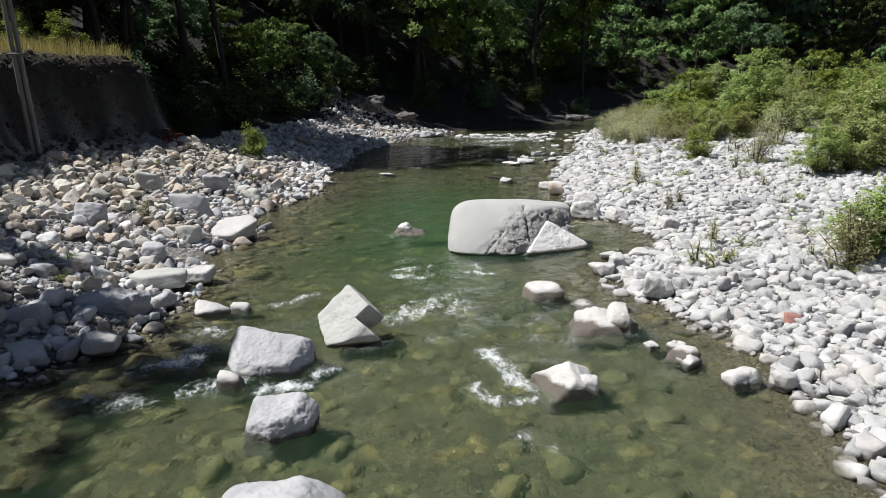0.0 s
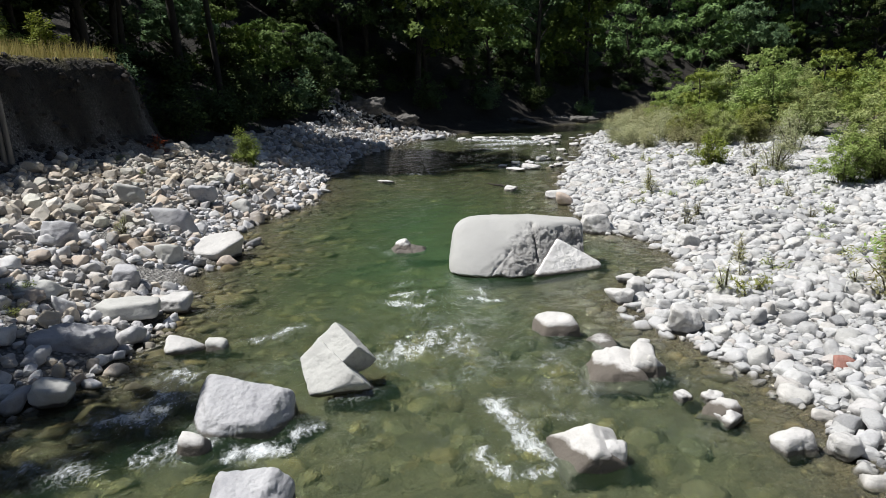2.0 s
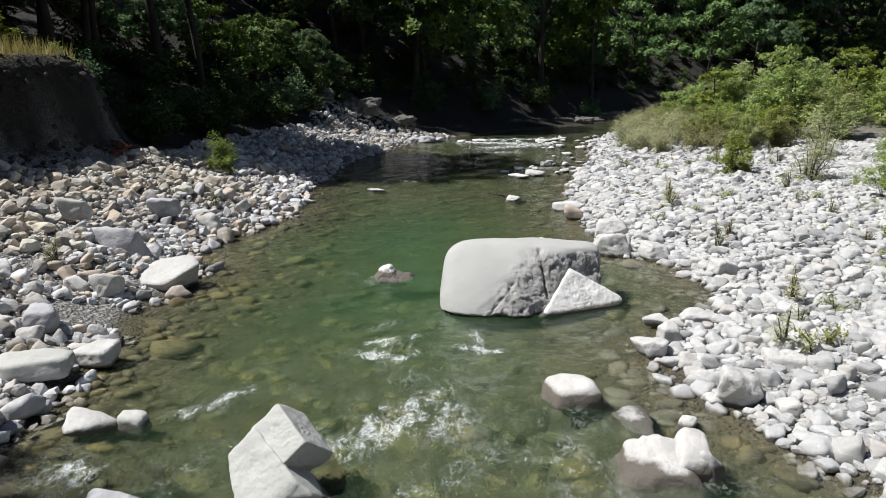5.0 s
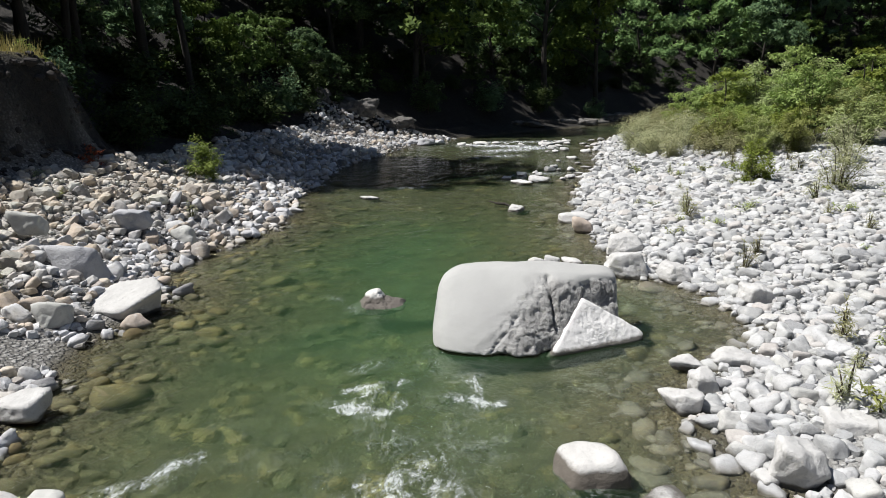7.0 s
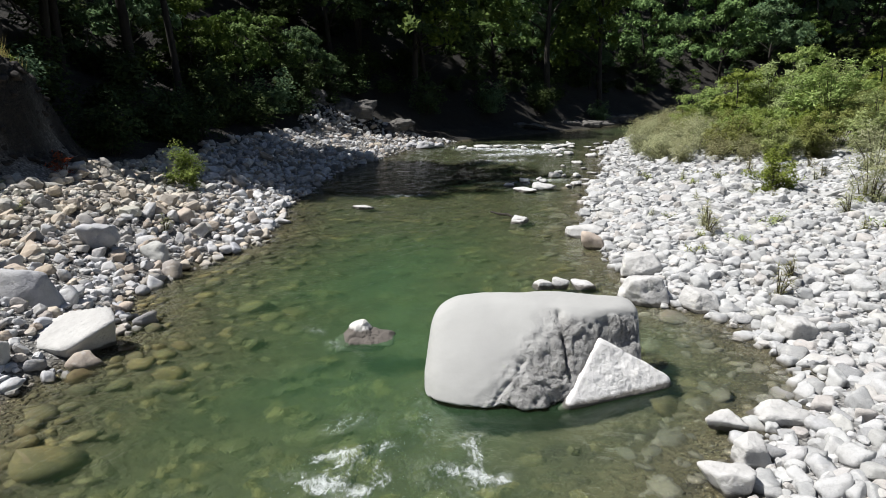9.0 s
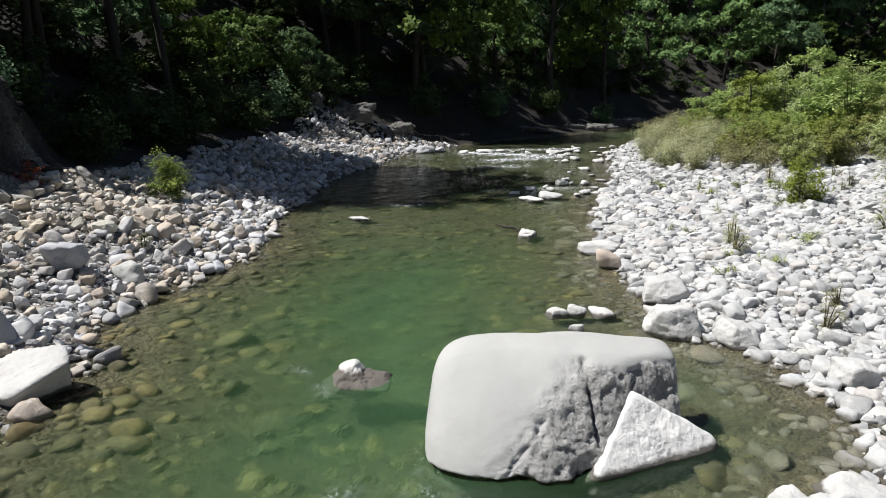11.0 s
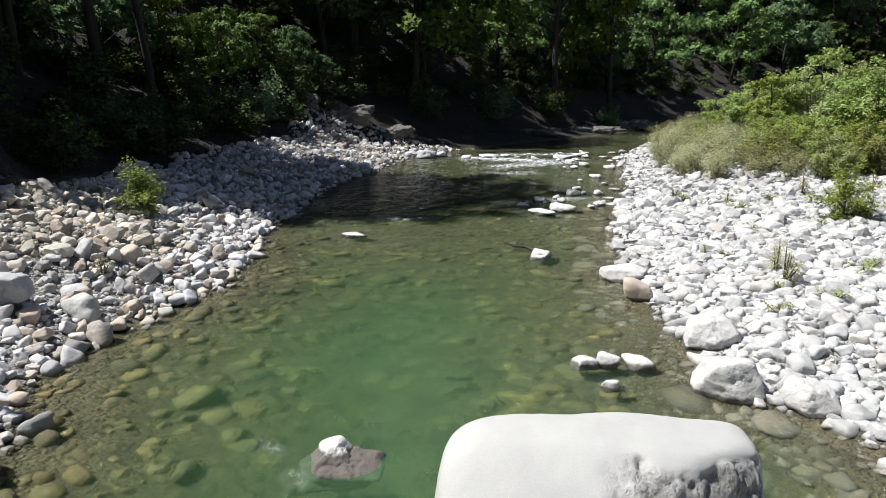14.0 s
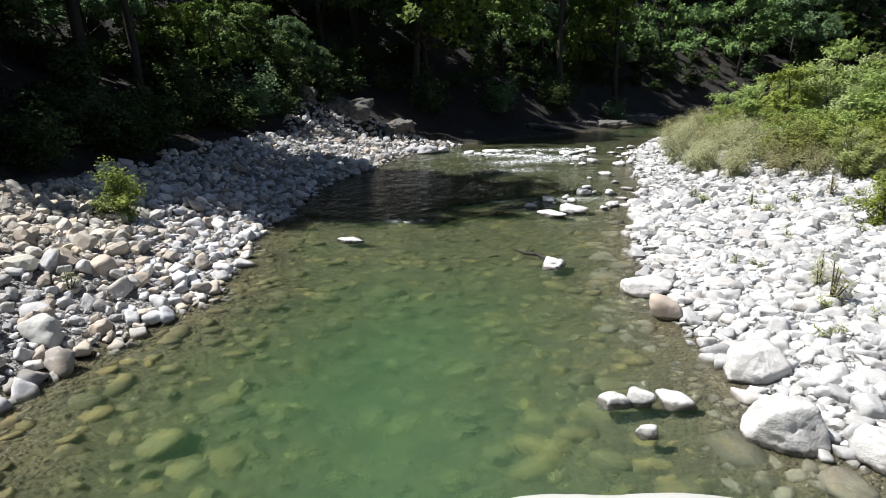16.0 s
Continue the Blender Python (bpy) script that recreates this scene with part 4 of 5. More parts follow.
def tree(rng, tall, wide, leaf_mat, label, low=0.12, per=56, leaf=(0.25, 0.20), stout=0.018):
    """A broadleaf tree: bent tapered trunk, forking limbs, clumps of leaves with gaps between."""
    root = empty("tree")
    lean = rng.normal(0, 0.06, 2)
    hs = np.linspace(0, 1, 7)
    path = np.stack((lean[0] * tall * hs ** 2 + 0.12 * np.sin(hs * 5), lean[1] * tall * hs ** 2 + 0.1 * np.cos(hs * 4), hs * tall * 0.9 - 0.3), -1)
    base = tall * stout
    pieces = [tube(path, base * (1 - 0.85 * hs) + 0.02)]
    tips, outs, lobes = [], [], []
    for i in range(16):
        h = rng.uniform(low, 0.95)
        a = i * 2.4 + rng.normal(0, 0.4)
        start = np.array([np.interp(h, hs, path[:, k]) for k in range(3)])
        reach = wide * 0.5 * (1 - 0.55 * max(h - 0.45, 0) / 0.5) * rng.uniform(0.65, 1.1)
        end = start + np.array([math.cos(a) * reach, math.sin(a) * reach, reach * rng.uniform(0.15, 0.6)])
        mid = (start + end) / 2 + np.array([0, 0, 0.12 * reach])
        pieces.append(tube([start, mid, end], [base * 0.4 * (1.1 - h), base * 0.22, 0.012], 4))
        lobes.append((0.25 * mid + 0.75 * end, wide * rng.uniform(0.14, 0.21), 9))
    lobes.append((path[-1], wide * 0.2, 14))
    for c, r, m in lobes:
        for _ in range(m):
            d = rng.normal(0, 1, 3)
            d[2] = abs(d[2]) * 0.8 - 0.15
            d /= np.linalg.norm(d)
            tips.append(c + d * r * np.array([1.15, 1.15, 0.75]) * rng.uniform(0.75, 1.1))
            outs.append(d)
    tv, tf = join(pieces)
    part("trunk", mesh_of("trunk", tv, tf, M_BARK), root, "grey-brown bark trunk with limbs")
    lv, lf = leaves(tips, rng.uniform(0.20, 0.32, len(tips)) * wide / 6.5, per, leaf[0], leaf[1], rng, 0.35, np.array(outs))
    part("crown", mesh_of("crown", lv, lf, leaf_mat, False), root)
    return tagged(root, label, "tree", "trees of the wooded slope")


def bush(rng, tall, wide, leaf_mat, label, clumps=40, per=40, leaf=(0.11, 0.035), spread=0.2, group="bushes on the gravel bar", name="bush"):
    """A many-stemmed shrub: thin stems fanning from the ground, leafy along their upper part."""
    root = empty(name)
    pieces, tips, outs = [], [], []
    stems = max(5, clumps // 5)
    for i in range(stems):
        a = rng.uniform(0, 2 * np.pi)
        r = wide * 0.5 * math.sqrt(rng.uniform(0.02, 1.0))
        h = tall * (1 - 0.55 * (2 * r / wide) ** 2) * rng.uniform(0.75, 1.08)
        start = np.array([math.cos(a) * r * 0.25, math.sin(a) * r * 0.25, -0.1])
        end = np.array([math.cos(a) * r, math.sin(a) * r, h])
        mid = np.array([math.cos(a) * r * 0.5, math.sin(a) * r * 0.5, h * 0.55])
        pieces.append(tube([start, mid, end], [0.012 + tall * 0.004, 0.008 + tall * 0.002, 0.004], 4))
        for t in np.linspace(0.28, 1.0, max(4, clumps // stems)):
            c = (1 - t) ** 2 * start + 2 * t * (1 - t) * mid + t * t * end
            tips.append(c + rng.normal(0, 0.06, 3) * wide)
            outs.append((end - start) / np.linalg.norm(end - start) * 0.9)
    tv, tf = join(pieces)
    part("stem", mesh_of("stem", tv, tf, M_STEM), root, "thin brown stems")
    lv, lf = leaves(tips, spread, per, leaf[0], leaf[1], rng, -0.1, np.array(outs))
    lv[:, 2] = np.maximum(lv[:, 2], 0.0)
    part("foliage", mesh_of("foliage", lv, lf, leaf_mat, False), root)
    return tagged(root, label, "bush", group)


def spot(x, y, turn=0.0, scale=1.0, lift=0.0):
    return Matrix.LocRotScale((x, y, height(x, y) + lift), Euler((0, 0, radians(turn))), (scale, scale, scale))


PLACED = set()


def stand(kinds, spots, rng):
    """Sets out copies of the built plants; the first of each kind takes the first spot itself."""
    for i, (x, y, s) in enumerate(spots):
        k = kinds[rng.integers(len(kinds))] if i >= len(kinds) else kinds[i]
        m = spot(x, y, rng.uniform(0, 360), s, -0.05)
        if k.name in PLACED:
            c = copy_thing(k, m)
            c.scale = (s, s, s * rng.uniform(0.9, 1.1))
        else:
            PLACED.add(k.name)
            k.matrix_world = m


wood = np.random.default_rng(5)
# leaf colours split into shaded and sunlit versions
TREES = [tree(wood, 9.5, 6.5, M_LEAF_SHADED, "shade-dark green broadleaf tree on the valley slope", 0.16), tree(wood, 11, 7.0, M_LEAF_SHADED, "tall shade-dark green broadleaf tree on the valley slope", 0.20),
         tree(wood, 7.5, 6.0, M_LEAF_BLUE, "grey-green broadleaf tree on the valley slope", 0.12), tree(wood, 8.5, 6.2, M_LEAF_LIT, "sun-bright green broadleaf tree on the valley slope", 0.18),
         tree(wood, 10, 7.5, M_LEAF_SHADED, "spreading shade-dark green tree on the valley slope", 0.16)]
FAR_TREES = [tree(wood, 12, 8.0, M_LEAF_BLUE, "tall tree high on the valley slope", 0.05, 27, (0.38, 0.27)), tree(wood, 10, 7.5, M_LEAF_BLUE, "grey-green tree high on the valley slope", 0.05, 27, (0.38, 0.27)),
             tree(wood, 11, 8.0, M_LEAF_LIT, "lighter green tree high on the valley slope", 0.05, 27, (0.38, 0.27))]


def woodland(rng, room, x0, x1, y0, y1, keep):
    """Places for trees at least so far apart."""
    xs, ys = rng.uniform(x0, x1, 5000), rng.uniform(y0, y1, 5000)
    _, a, b, side = ground(xs, ys)
    xs, ys = (q[keep(xs, ys, a, b, side)] for q in (xs, ys))
    out = []
    for x, y in zip(xs, ys):
        if all((x - p) ** 2 + (y - q) ** 2 > room * room for p, q in out):
            out.append((float(x), float(y)))
    return out


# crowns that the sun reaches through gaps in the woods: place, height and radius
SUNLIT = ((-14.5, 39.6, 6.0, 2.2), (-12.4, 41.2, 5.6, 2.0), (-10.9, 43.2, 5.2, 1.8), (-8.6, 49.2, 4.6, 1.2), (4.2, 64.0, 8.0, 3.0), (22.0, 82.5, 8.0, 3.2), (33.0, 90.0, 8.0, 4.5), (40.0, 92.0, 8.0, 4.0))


def shades(x, y, tall, wide):
    """Whether a tree standing there would take the sun from one of the lighter crowns."""
    for cx, cy, cz, r in SUNLIT:
        for up in (0.3, 0.5, 0.7, 0.9):
            h = height(x, y) + up * tall - cz
            if h > 1.5 and (cx + SUN.x / SUN.z * h - x) ** 2 + (cy + SUN.y / SUN.z * h - y) ** 2 < (0.85 * r + wide * 0.34) ** 2:
                return True
    return False


slope = woodland(wood, 3.9, -32, 60, 26, 110, lambda x, y, a, b, s: s & (a > 5.6) & (a < 13) & (x > -0.62 * y - 8) & (x < 0.75 * y + 4) & ((y > 33) | (a > 9)) & ~((y > 29.5) & (y < 42.5) & ((a > 7) | (y < 37))))
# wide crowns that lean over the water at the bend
OVERHANG = [tree(wood, 12, 9.5, M_LEAF_BLUE, "wide grey-green tree leaning over the river bend", 0.28, 48, (0.29, 0.22)), tree(wood, 11, 9.0, M_LEAF_LIT, "wide lighter green tree leaning over the river bend", 0.28, 48, (0.29, 0.22))]
bend = woodland(wood, 6.2, -12, 40, 45, 86, lambda x, y, a, b, s: s & (a > 3.0) & (a < 6.5) & (x < 0.6 * y))
stand(OVERHANG, [(x, y, wood.uniform(0.95, 1.25)) for x, y in bend if not shades(x, y, 12, 9)], wood)
# unseen trees over the terrace beside the walk, added so their shade falls on the stones
stand(TREES, [(x, y, wood.uniform(0.6, 1.15) * (0.36 if shades(x, y, 9, 8) else 1.0)) for x, y in slope if y > 42], wood)
# the places from (-13.15, 8.6) to (-18.0, 16.8) are those unseen shade trees
stand([TREES[0], TREES[1], TREES[4]], [(x, y, wood.uniform(0.7, 1.05)) for x, y in slope if y <= 37] + [(-13.15, 8.6, 0.95), (-15.2, 6.4, 1.0), (-13.2, 4.0, 0.9), (-15.8, 11.6, 0.85), (-18.0, 16.8, 0.80), (-14.3, 29.4, 1.05), (-15.6, 31.6, 1.15), (-14.8, 33.2, 1.05),
      (-25.5, 23.0, 0.9), (-21.5, 28.5, 0.9), (-25.0, 18.0, 0.8), (-18.2, 27.6, 0.8), (-16.6, 28.6, 0.75), (-20.0, 26.4, 0.7)], wood)
# a lighter stand in the gap of the woods
stand([TREES[3], TREES[2]], [(-9.6, 46.0, 0.5), (-15.4, 45.0, 0.4)], wood)
# high crowns, mostly above the view, placed to shade the slope, the bank and the river's far reach; sun comes in only
# where the lighter crowns stand
CANOPY = [tree(wood, 19, 11.0, M_LEAF_SHADED, "high shade-dark green tree closing over the river", 0.56, 60, (0.46, 0.36), 0.009), tree(wood, 21, 12.0, M_LEAF_SHADED, "very tall shade-dark green tree above the stony bank", 0.60, 60, (0.46, 0.36), 0.009),
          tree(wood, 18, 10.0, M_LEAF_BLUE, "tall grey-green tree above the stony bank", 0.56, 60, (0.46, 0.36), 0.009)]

high = [(-15.0, 34.2), (-13.2, 36.6), (-11.6, 37.4)] + woodland(wood, 5.6, -36, 62, 33.4, 108, lambda x, y, a, b, s: s & (a > 7.5) & (a < 19) & (x > -0.62 * y - 8) & (x < 0.7 * y + 4))
stand(CANOPY, [(x, y, wood.uniform(0.92, 1.12)) for x, y in high[:3] + [q for q in high[3:] if not shades(*q, 20, 12.5)]], wood)
GLADE = [tree(wood, 6.6, 6.0, M_LEAF_LIT, "sunlit light green tree at the edge of the dark woods", 0.10, 60, (0.24, 0.17)), tree(wood, 6.0, 6.0, M_LEAF_BLUE, "sunlit grey-green tree at the edge of the dark woods", 0.10, 60, (0.24, 0.17))]
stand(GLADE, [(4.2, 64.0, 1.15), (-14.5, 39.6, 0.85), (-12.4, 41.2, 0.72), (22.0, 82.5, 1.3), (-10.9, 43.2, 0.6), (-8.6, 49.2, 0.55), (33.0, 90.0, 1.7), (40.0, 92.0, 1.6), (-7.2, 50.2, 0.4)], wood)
upper = woodland(wood, 5.0, -50, 80, 26, 130, lambda x, y, a, b, s: s & (a > 13) & (a < 27) & (x > -0.75 * y - 12) & (x < 0.8 * y + 6) )
upper += woodland(wood, 5.0, 14, 80, 54, 120, lambda x, y, a, b, s: (~s) & (b > 17) & (x < 0.85 * y + 10))
stand(FAR_TREES, [(x, y, wood.uniform(0.8, 1.2) * (0.42 if shades(x, y, 12, 8) else 1.0)) for x, y in upper], wood)

BUSHES = [bush(wood, 2.6, 3.2, M_WILLOW, "bushy willow on the gravel bar", 120, 64, (0.17, 0.055), 0.20), bush(wood, 3.4, 3.4, M_SHRUB, "tall leafy green bush behind the gravel bar", 130, 64, (0.15, 0.07), 0.23),
          bush(wood, 2.0, 2.8, M_SHRUB, "dense green bush on the gravel bar", 110, 60, (0.13, 0.06), 0.18)]
spots = []
for i in range(54):
    t = i / 54
    y = 33 + 26 * t + wood.uniform(-1.2, 1.2)
    d = 4.2 + 15 * wood.uniform(0, 1) ** 1.1
    x = float(np.interp(y, RIGHT[:, 1], RIGHT[:, 0])) + d
    spots.append((x, y, (min(0.40 + 0.05 * d, 0.95) + wood.uniform(0, 0.2)) * wood.choice([0.6, 0.9, 1.0, 1.25])))
spots += [(12.2, 31.0, 0.6), (14.0, 31.5, 0.7), (16.5, 32.0, 0.9), (10.9, 19.4, 0.5), (12.0, 19.4, 0.7), (13.1, 19.8, 0.85), (14.3, 20.2, 0.95), (12.8, 21.0, 0.8), (15.6, 21.0, 1.0), (17.0, 23.8, 0.9), (17.5, 26.5, 1.0), (19, 29, 1.1)]
stand(BUSHES, spots, wood)

SAGE = [bush(wood, 1.15, 2.0, M_SAGE, "low grey-green willow scrub at the edge of the gravel", 48, 80, (0.10, 0.025), 0.24, "low scrub on the gravel bar")]
stand(SAGE, [(float(np.interp(y, RIGHT[:, 1], RIGHT[:, 0])) + d, y, s) for y, d, s in
             ((34, 3.2, 1), (35, 2.6, 1), (36.5, 2.4, 1.1), (38, 2.2, 1), (39.5, 3.0, 1.2), (41, 2.5, 1.2), (43, 2.8, 1.2), (33, 4.6, 1), (32, 5.6, 0.9), (33.2, 6.6, 1.0), (31.6, 8, 0.9), (46, 2.5, 1.2), (31, 7, 0.8),
              (36, 4, 1.2), (38, 4, 1.3), (40, 4.5, 1.3), (34.5, 5.2, 1.1), (48, 3, 1.3), (51, 3, 1.3), (37, 5.6, 1.3), (42, 4.4, 1.4), (45, 4.4, 1.5))], wood)
LONE = [bush(wood, 1.15, 1.15, M_SHRUB, "single leafy green bush among the white stones", 60, 60, (0.09, 0.04), 0.16, "single bushes among the stones"),
        bush(wood, 1.0, 1.3, M_SAGE, "loose grey-green willow bush among the white stones", 56, 40, (0.09, 0.022), 0.15, "single bushes among the stones")]
stand(LONE, [(9.45, 25.0, 1.05), (6.75, 10.7, 1.1), (10.5, 22.5, 1.15), (13.4, 27.0, 1.4), (7.5, 11.3, 1.2)], wood)
stand(LONE[:1], [(-7.0, 25.4, 0.95)], wood)

SAPLINGS = [tree(wood, 4.0, 2.6, M_SHRUB, "slender young tree among the bushes", 0.1, 26, (0.15, 0.09))]
stand(SAPLINGS, [(14.5, 40.0, 0.9), (13.4, 44.4, 0.5), (18.0, 45.0, 1.0), (23.0, 52.0, 1.2), (20.0, 43.0, 0.9), (26.0, 56.0, 1.3), (22.0, 41.0, 0.9), (16.5, 37.5, 0.7), (26.0, 47.0, 1.1)], wood)

TUFTS = [bush(wood, 0.30, 0.36, M_WILLOW, "small green tuft of weeds between the stones", 14, 14, (0.06, 0.018), 0.06, "weeds between the stones", "weed"),
         bush(wood, 0.42, 0.30, M_SAGE, "small pale tuft of weeds between the stones", 12, 14, (0.09, 0.012), 0.05, "weeds between the stones", "weed")]
spots = []
for _ in range(75):
    y = wood.uniform(6, 30)
    spots.append((float(np.interp(y, RIGHT[:, 1], RIGHT[:, 0])) + 1.2 + 6.5 * wood.uniform(0, 1) ** 0.8, y, wood.uniform(0.7, 1.6)))
for _ in range(22):
    y = wood.uniform(9, 34)
    spots.append((float(np.interp(y, LEFT[:, 1], LEFT[:, 0])) - wood.uniform(1.2, 5), y, wood.uniform(0.5, 1.1)))
stand(TUFTS, spots, wood)
RUST = [bush(wood, 0.6, 0.7, M_RUST, "withered rust-red shrub on the stony bank", 20, 16, (0.08, 0.03), 0.09, "withered shrubs", "shrub")]
stand(RUST, [(-9.0, 22.9, 1.0)], wood)
BANKS = [bush(wood, 2.2, 1.5, M_SHRUB, "light green bush at the edge of the terrace", 60, 36, (0.13, 0.08), 0.20, "bushes on the left bank"), bush(wood, 1.7, 2.8, M_LEAF_BLUE, "grey-green bush hanging over the bank", 60, 36, (0.16, 0.09), 0.3, "bushes on the left bank"),
         bush(wood, 2.2, 2.6, M_LEAF_SHADED, "dark bush on the shaded bank", 70, 36, (0.15, 0.09), 0.3, "bushes on the left bank")]
stand(BANKS[:1], [(-13.7, 22.8, 0.72), (-12.2, 23.0, 0.78), (-15.2, 22.4, 0.85), (-14.6, 24.6, 0.8), (-11.2, 24.4, 0.5)], wood)
stand(BANKS[1:], [ (-9.0, 42.5, 1.2), (-10.3, 31, 1.0), (-10.6, 38.5, 1.3), (-9.8, 34, 1.0), (-8.0, 46.0, 1.1), (-10.2, 27.6, 0.9), (-6.2, 52.5, 1.2), (-1, 54, 1.1), (3.5, 57.5, 1.1), (8, 61.5, 1.1), (13.5, 65.5, 0.9), (-11.5, 25.3, 0.7), (-15.5, 20.5, 1.1)], wood)

# undergrowth that closes the foot of the woods, its leaf colour already darkened for shade
UNDER = [bush(wood, 1.5, 2.6, M_LEAF_SHADED, "shade-dark undergrowth at the foot of the woods", 36, 40, (0.20, 0.13), 0.34, "undergrowth of the woods", "shrub"), bush(wood, 1.2, 2.2, M_LEAF_SHADED, "low shade-dark undergrowth at the foot of the woods", 36, 40, (0.18, 0.10), 0.3, "undergrowth of the woods", "shrub")]
foot = woodland(wood, 2.0, -20, 40, 27, 84, lambda x, y, a, b, s: s & (a > np.where(y > 46, 5.0, 5.2)) & (a < 9.0) & (x < 0.6 * y))
stand(UNDER, [(x, y, wood.uniform(0.7, 1.2)) for x, y in foot], wood)
floor_shrubs = woodland(wood, 2.9, -34, 60, 27, 112, lambda x, y, a, b, s: s & (a > 8.5) & (a < 26) & (x > -0.66 * y - 3) & (x < 0.6 * y))
stand(UNDER, [(x, y, wood.uniform(1.0, 1.5)) for x, y in floor_shrubs], wood)

# dry grass along the terrace's edge
gr = np.random.default_rng(8)
n = 9000
qx, qy = gr.uniform(-16.5, -10.2, n), gr.uniform(14, 24.6, n)
qz, ql, _, _ = ground(qx, qy)
ok = (ql > 6.1) & (ql < 11)
base = np.stack((qx, qy, qz), -1)[ok]
m = len(base)
tip = base + np.stack((gr.normal(0, 0.10, m), gr.normal(0, 0.10, m), gr.uniform(0.22, 0.60, m)), -1)
ang = gr.uniform(0, np.pi, m)
off = np.stack((np.cos(ang), np.sin(ang), np.zeros(m)), -1) * 0.012
gv = np.stack((base - off, base + off, tip), 1).reshape(-1, 3)
tagged(new("grass", mesh_of("grass", gv, np.arange(len(gv)).reshape(-1, 3), M_DRY, False)), "dry yellow grass along the terrace edge", "grass", kind="stuff")

# a branch stranded on the shoal
dv, df = tube([(1.62, 25.39, 0.07), (1.85, 25.09, 0.05), (2.08, 25.02, 0.05), (2.28, 24.73, -0.02)], [0.022, 0.034, 0.04, 0.03], 7)
ev, ef = tube([(1.85, 25.09, 0.05), (1.97, 25.29, 0.16)], [0.02, 0.008], 5)
tagged(new("driftwood", mesh_of("driftwood", *join([(dv, df), (ev, ef)]), M_BARK)), "dark waterlogged branch stranded in the shallow river", "driftwood")
boulder("small brick-red stone among the white stones", (4.87, 8.87, height(4.87, 8.87) - 0.02), (0.24, 0.18, 0.17), boulder_material("red_sandstone", (0.30, 0.12, 0.085), (0.20, 0.075, 0.055), 0.7, band=-1.0), 131, level=3, rough=0.02, sharp=30, name="stone", group="boulders on the banks")

# ---- the leaning twin pole ----
LEANS = (-0.036, -0.041)
pole = empty("utility_pole", pose(-10.46, 17.37, 1.95))
for k, px in enumerate((0.0, 0.14)):
    hs = np.linspace(0, 1, 6)
    path = np.stack((px + LEANS[k] * hs * 8.6, 0.05 * k + 0 * hs, hs * 8.6), -1)
    pv, pf = tube(path, 0.062 - 0.012 * hs, 12)
    part("pole", mesh_of("pole", pv, pf, M_POLE), pole)
for z in (2.45, 6.8):
    pv, pf = tube([(LEANS[0] * z - 0.10, -0.07, z), (LEANS[0] * z + 0.24, -0.05, z)], [0.028, 0.028], 6)
    part("clamp", mesh_of("clamp", pv, pf, M_POLE), pole, "short clamp between the two poles")
tagged(pole, "leaning weathered twin timber pole on the earth bank", "utility pole")

# ---- loose stones, last ----


def cobbles(seed, level, edges=(14, 46), flat=(0.5, 0.92), rough=1.0):
    """A set of broken, water-worn stones: uneven flat sides, corners knocked off."""
    rng = np.random.default_rng(seed)
    v, f = BALL[level]
    out = []
    for _ in range(24):
        sides = random_planes(rng, rng.integers(2, 8))
        sides = [(n, d * rng.uniform(0.80, 1.12)) for n, d in sides]
        p = v * lump(v, sides, rng.uniform(*edges))[:, None]
        p = p / np.abs(p).max() * np.array([1.0, rng.uniform(0.65, 1.0), rng.uniform(*flat)])
        if level > 1:
            p = relief(relief(p, 1.5, 0.09 * rough, seed + len(out)), 5.0, 0.045 * rough, seed + 2 * len(out))
        out.append(p)
    return out, f


SHAPES, SHAPE_F = cobbles(21, 2)
FINE, FINE_F = cobbles(21, 3)
TINY, TINY_F = cobbles(21, 1)
# worn round under the river
BED_SHAPES, BED_F = cobbles(57, 2, (5, 10), (0.42, 0.7), 0.8)


def scatter(rng, xs, ys, sizes, zs, sink, material, name, label, fine=0.30, tiny=0.10, worn=False, lie=0.42):
    """Stones as one mesh, each set into the ground and turned its own way."""
    m = len(xs)
    kind = rng.integers(len(SHAPES), size=m)
    yaw, tip, roll = rng.uniform(0, 2 * np.pi, m), rng.normal(0, lie, m), rng.normal(0, lie, m)
    vs, fs, soft, n = [], [], [], 0
    for k in range(len(SHAPES)):
        for shape, face, low, high in ((BED_SHAPES[k], BED_F, 0, 9),) if worn else ((TINY[k], TINY_F, 0, tiny), (SHAPES[k], SHAPE_F, tiny, fine), (FINE[k], FINE_F, fine, 9)):
            pick = np.nonzero((kind == k) & (sizes > low) & (sizes <= high))[0]
            if not len(pick):
                continue
            p = shape[None] * (sizes[pick] / 2)[:, None, None]
            for a, (i, j) in ((tip[pick], (1, 2)), (roll[pick], (0, 2)), (yaw[pick], (0, 1))):
                c, s = np.cos(a)[:, None], np.sin(a)[:, None]
                u, w = p[:, :, i].copy(), p[:, :, j].copy()
                p[:, :, i], p[:, :, j] = c * u - s * w, s * u + c * w
            p += np.stack((xs[pick], ys[pick], zs[pick] + sizes[pick] * (0.5 - sink) * 0.6), -1)[:, None, :]
            vs.append(p.reshape(-1, 3))
            fs.append((face[None] + (n + np.arange(len(pick)) * len(shape))[:, None, None]).reshape(-1, 3))
            soft.append(np.full(len(fs[-1]), high > fine))
            n += len(pick) * len(shape)
    ob = new(name, mesh_of(name, np.concatenate(vs), np.concatenate(fs), material))
    ob.data.polygons.foreach_set("use_smooth", np.concatenate(soft))
    return tagged(ob, label, "stones", kind="stuff")


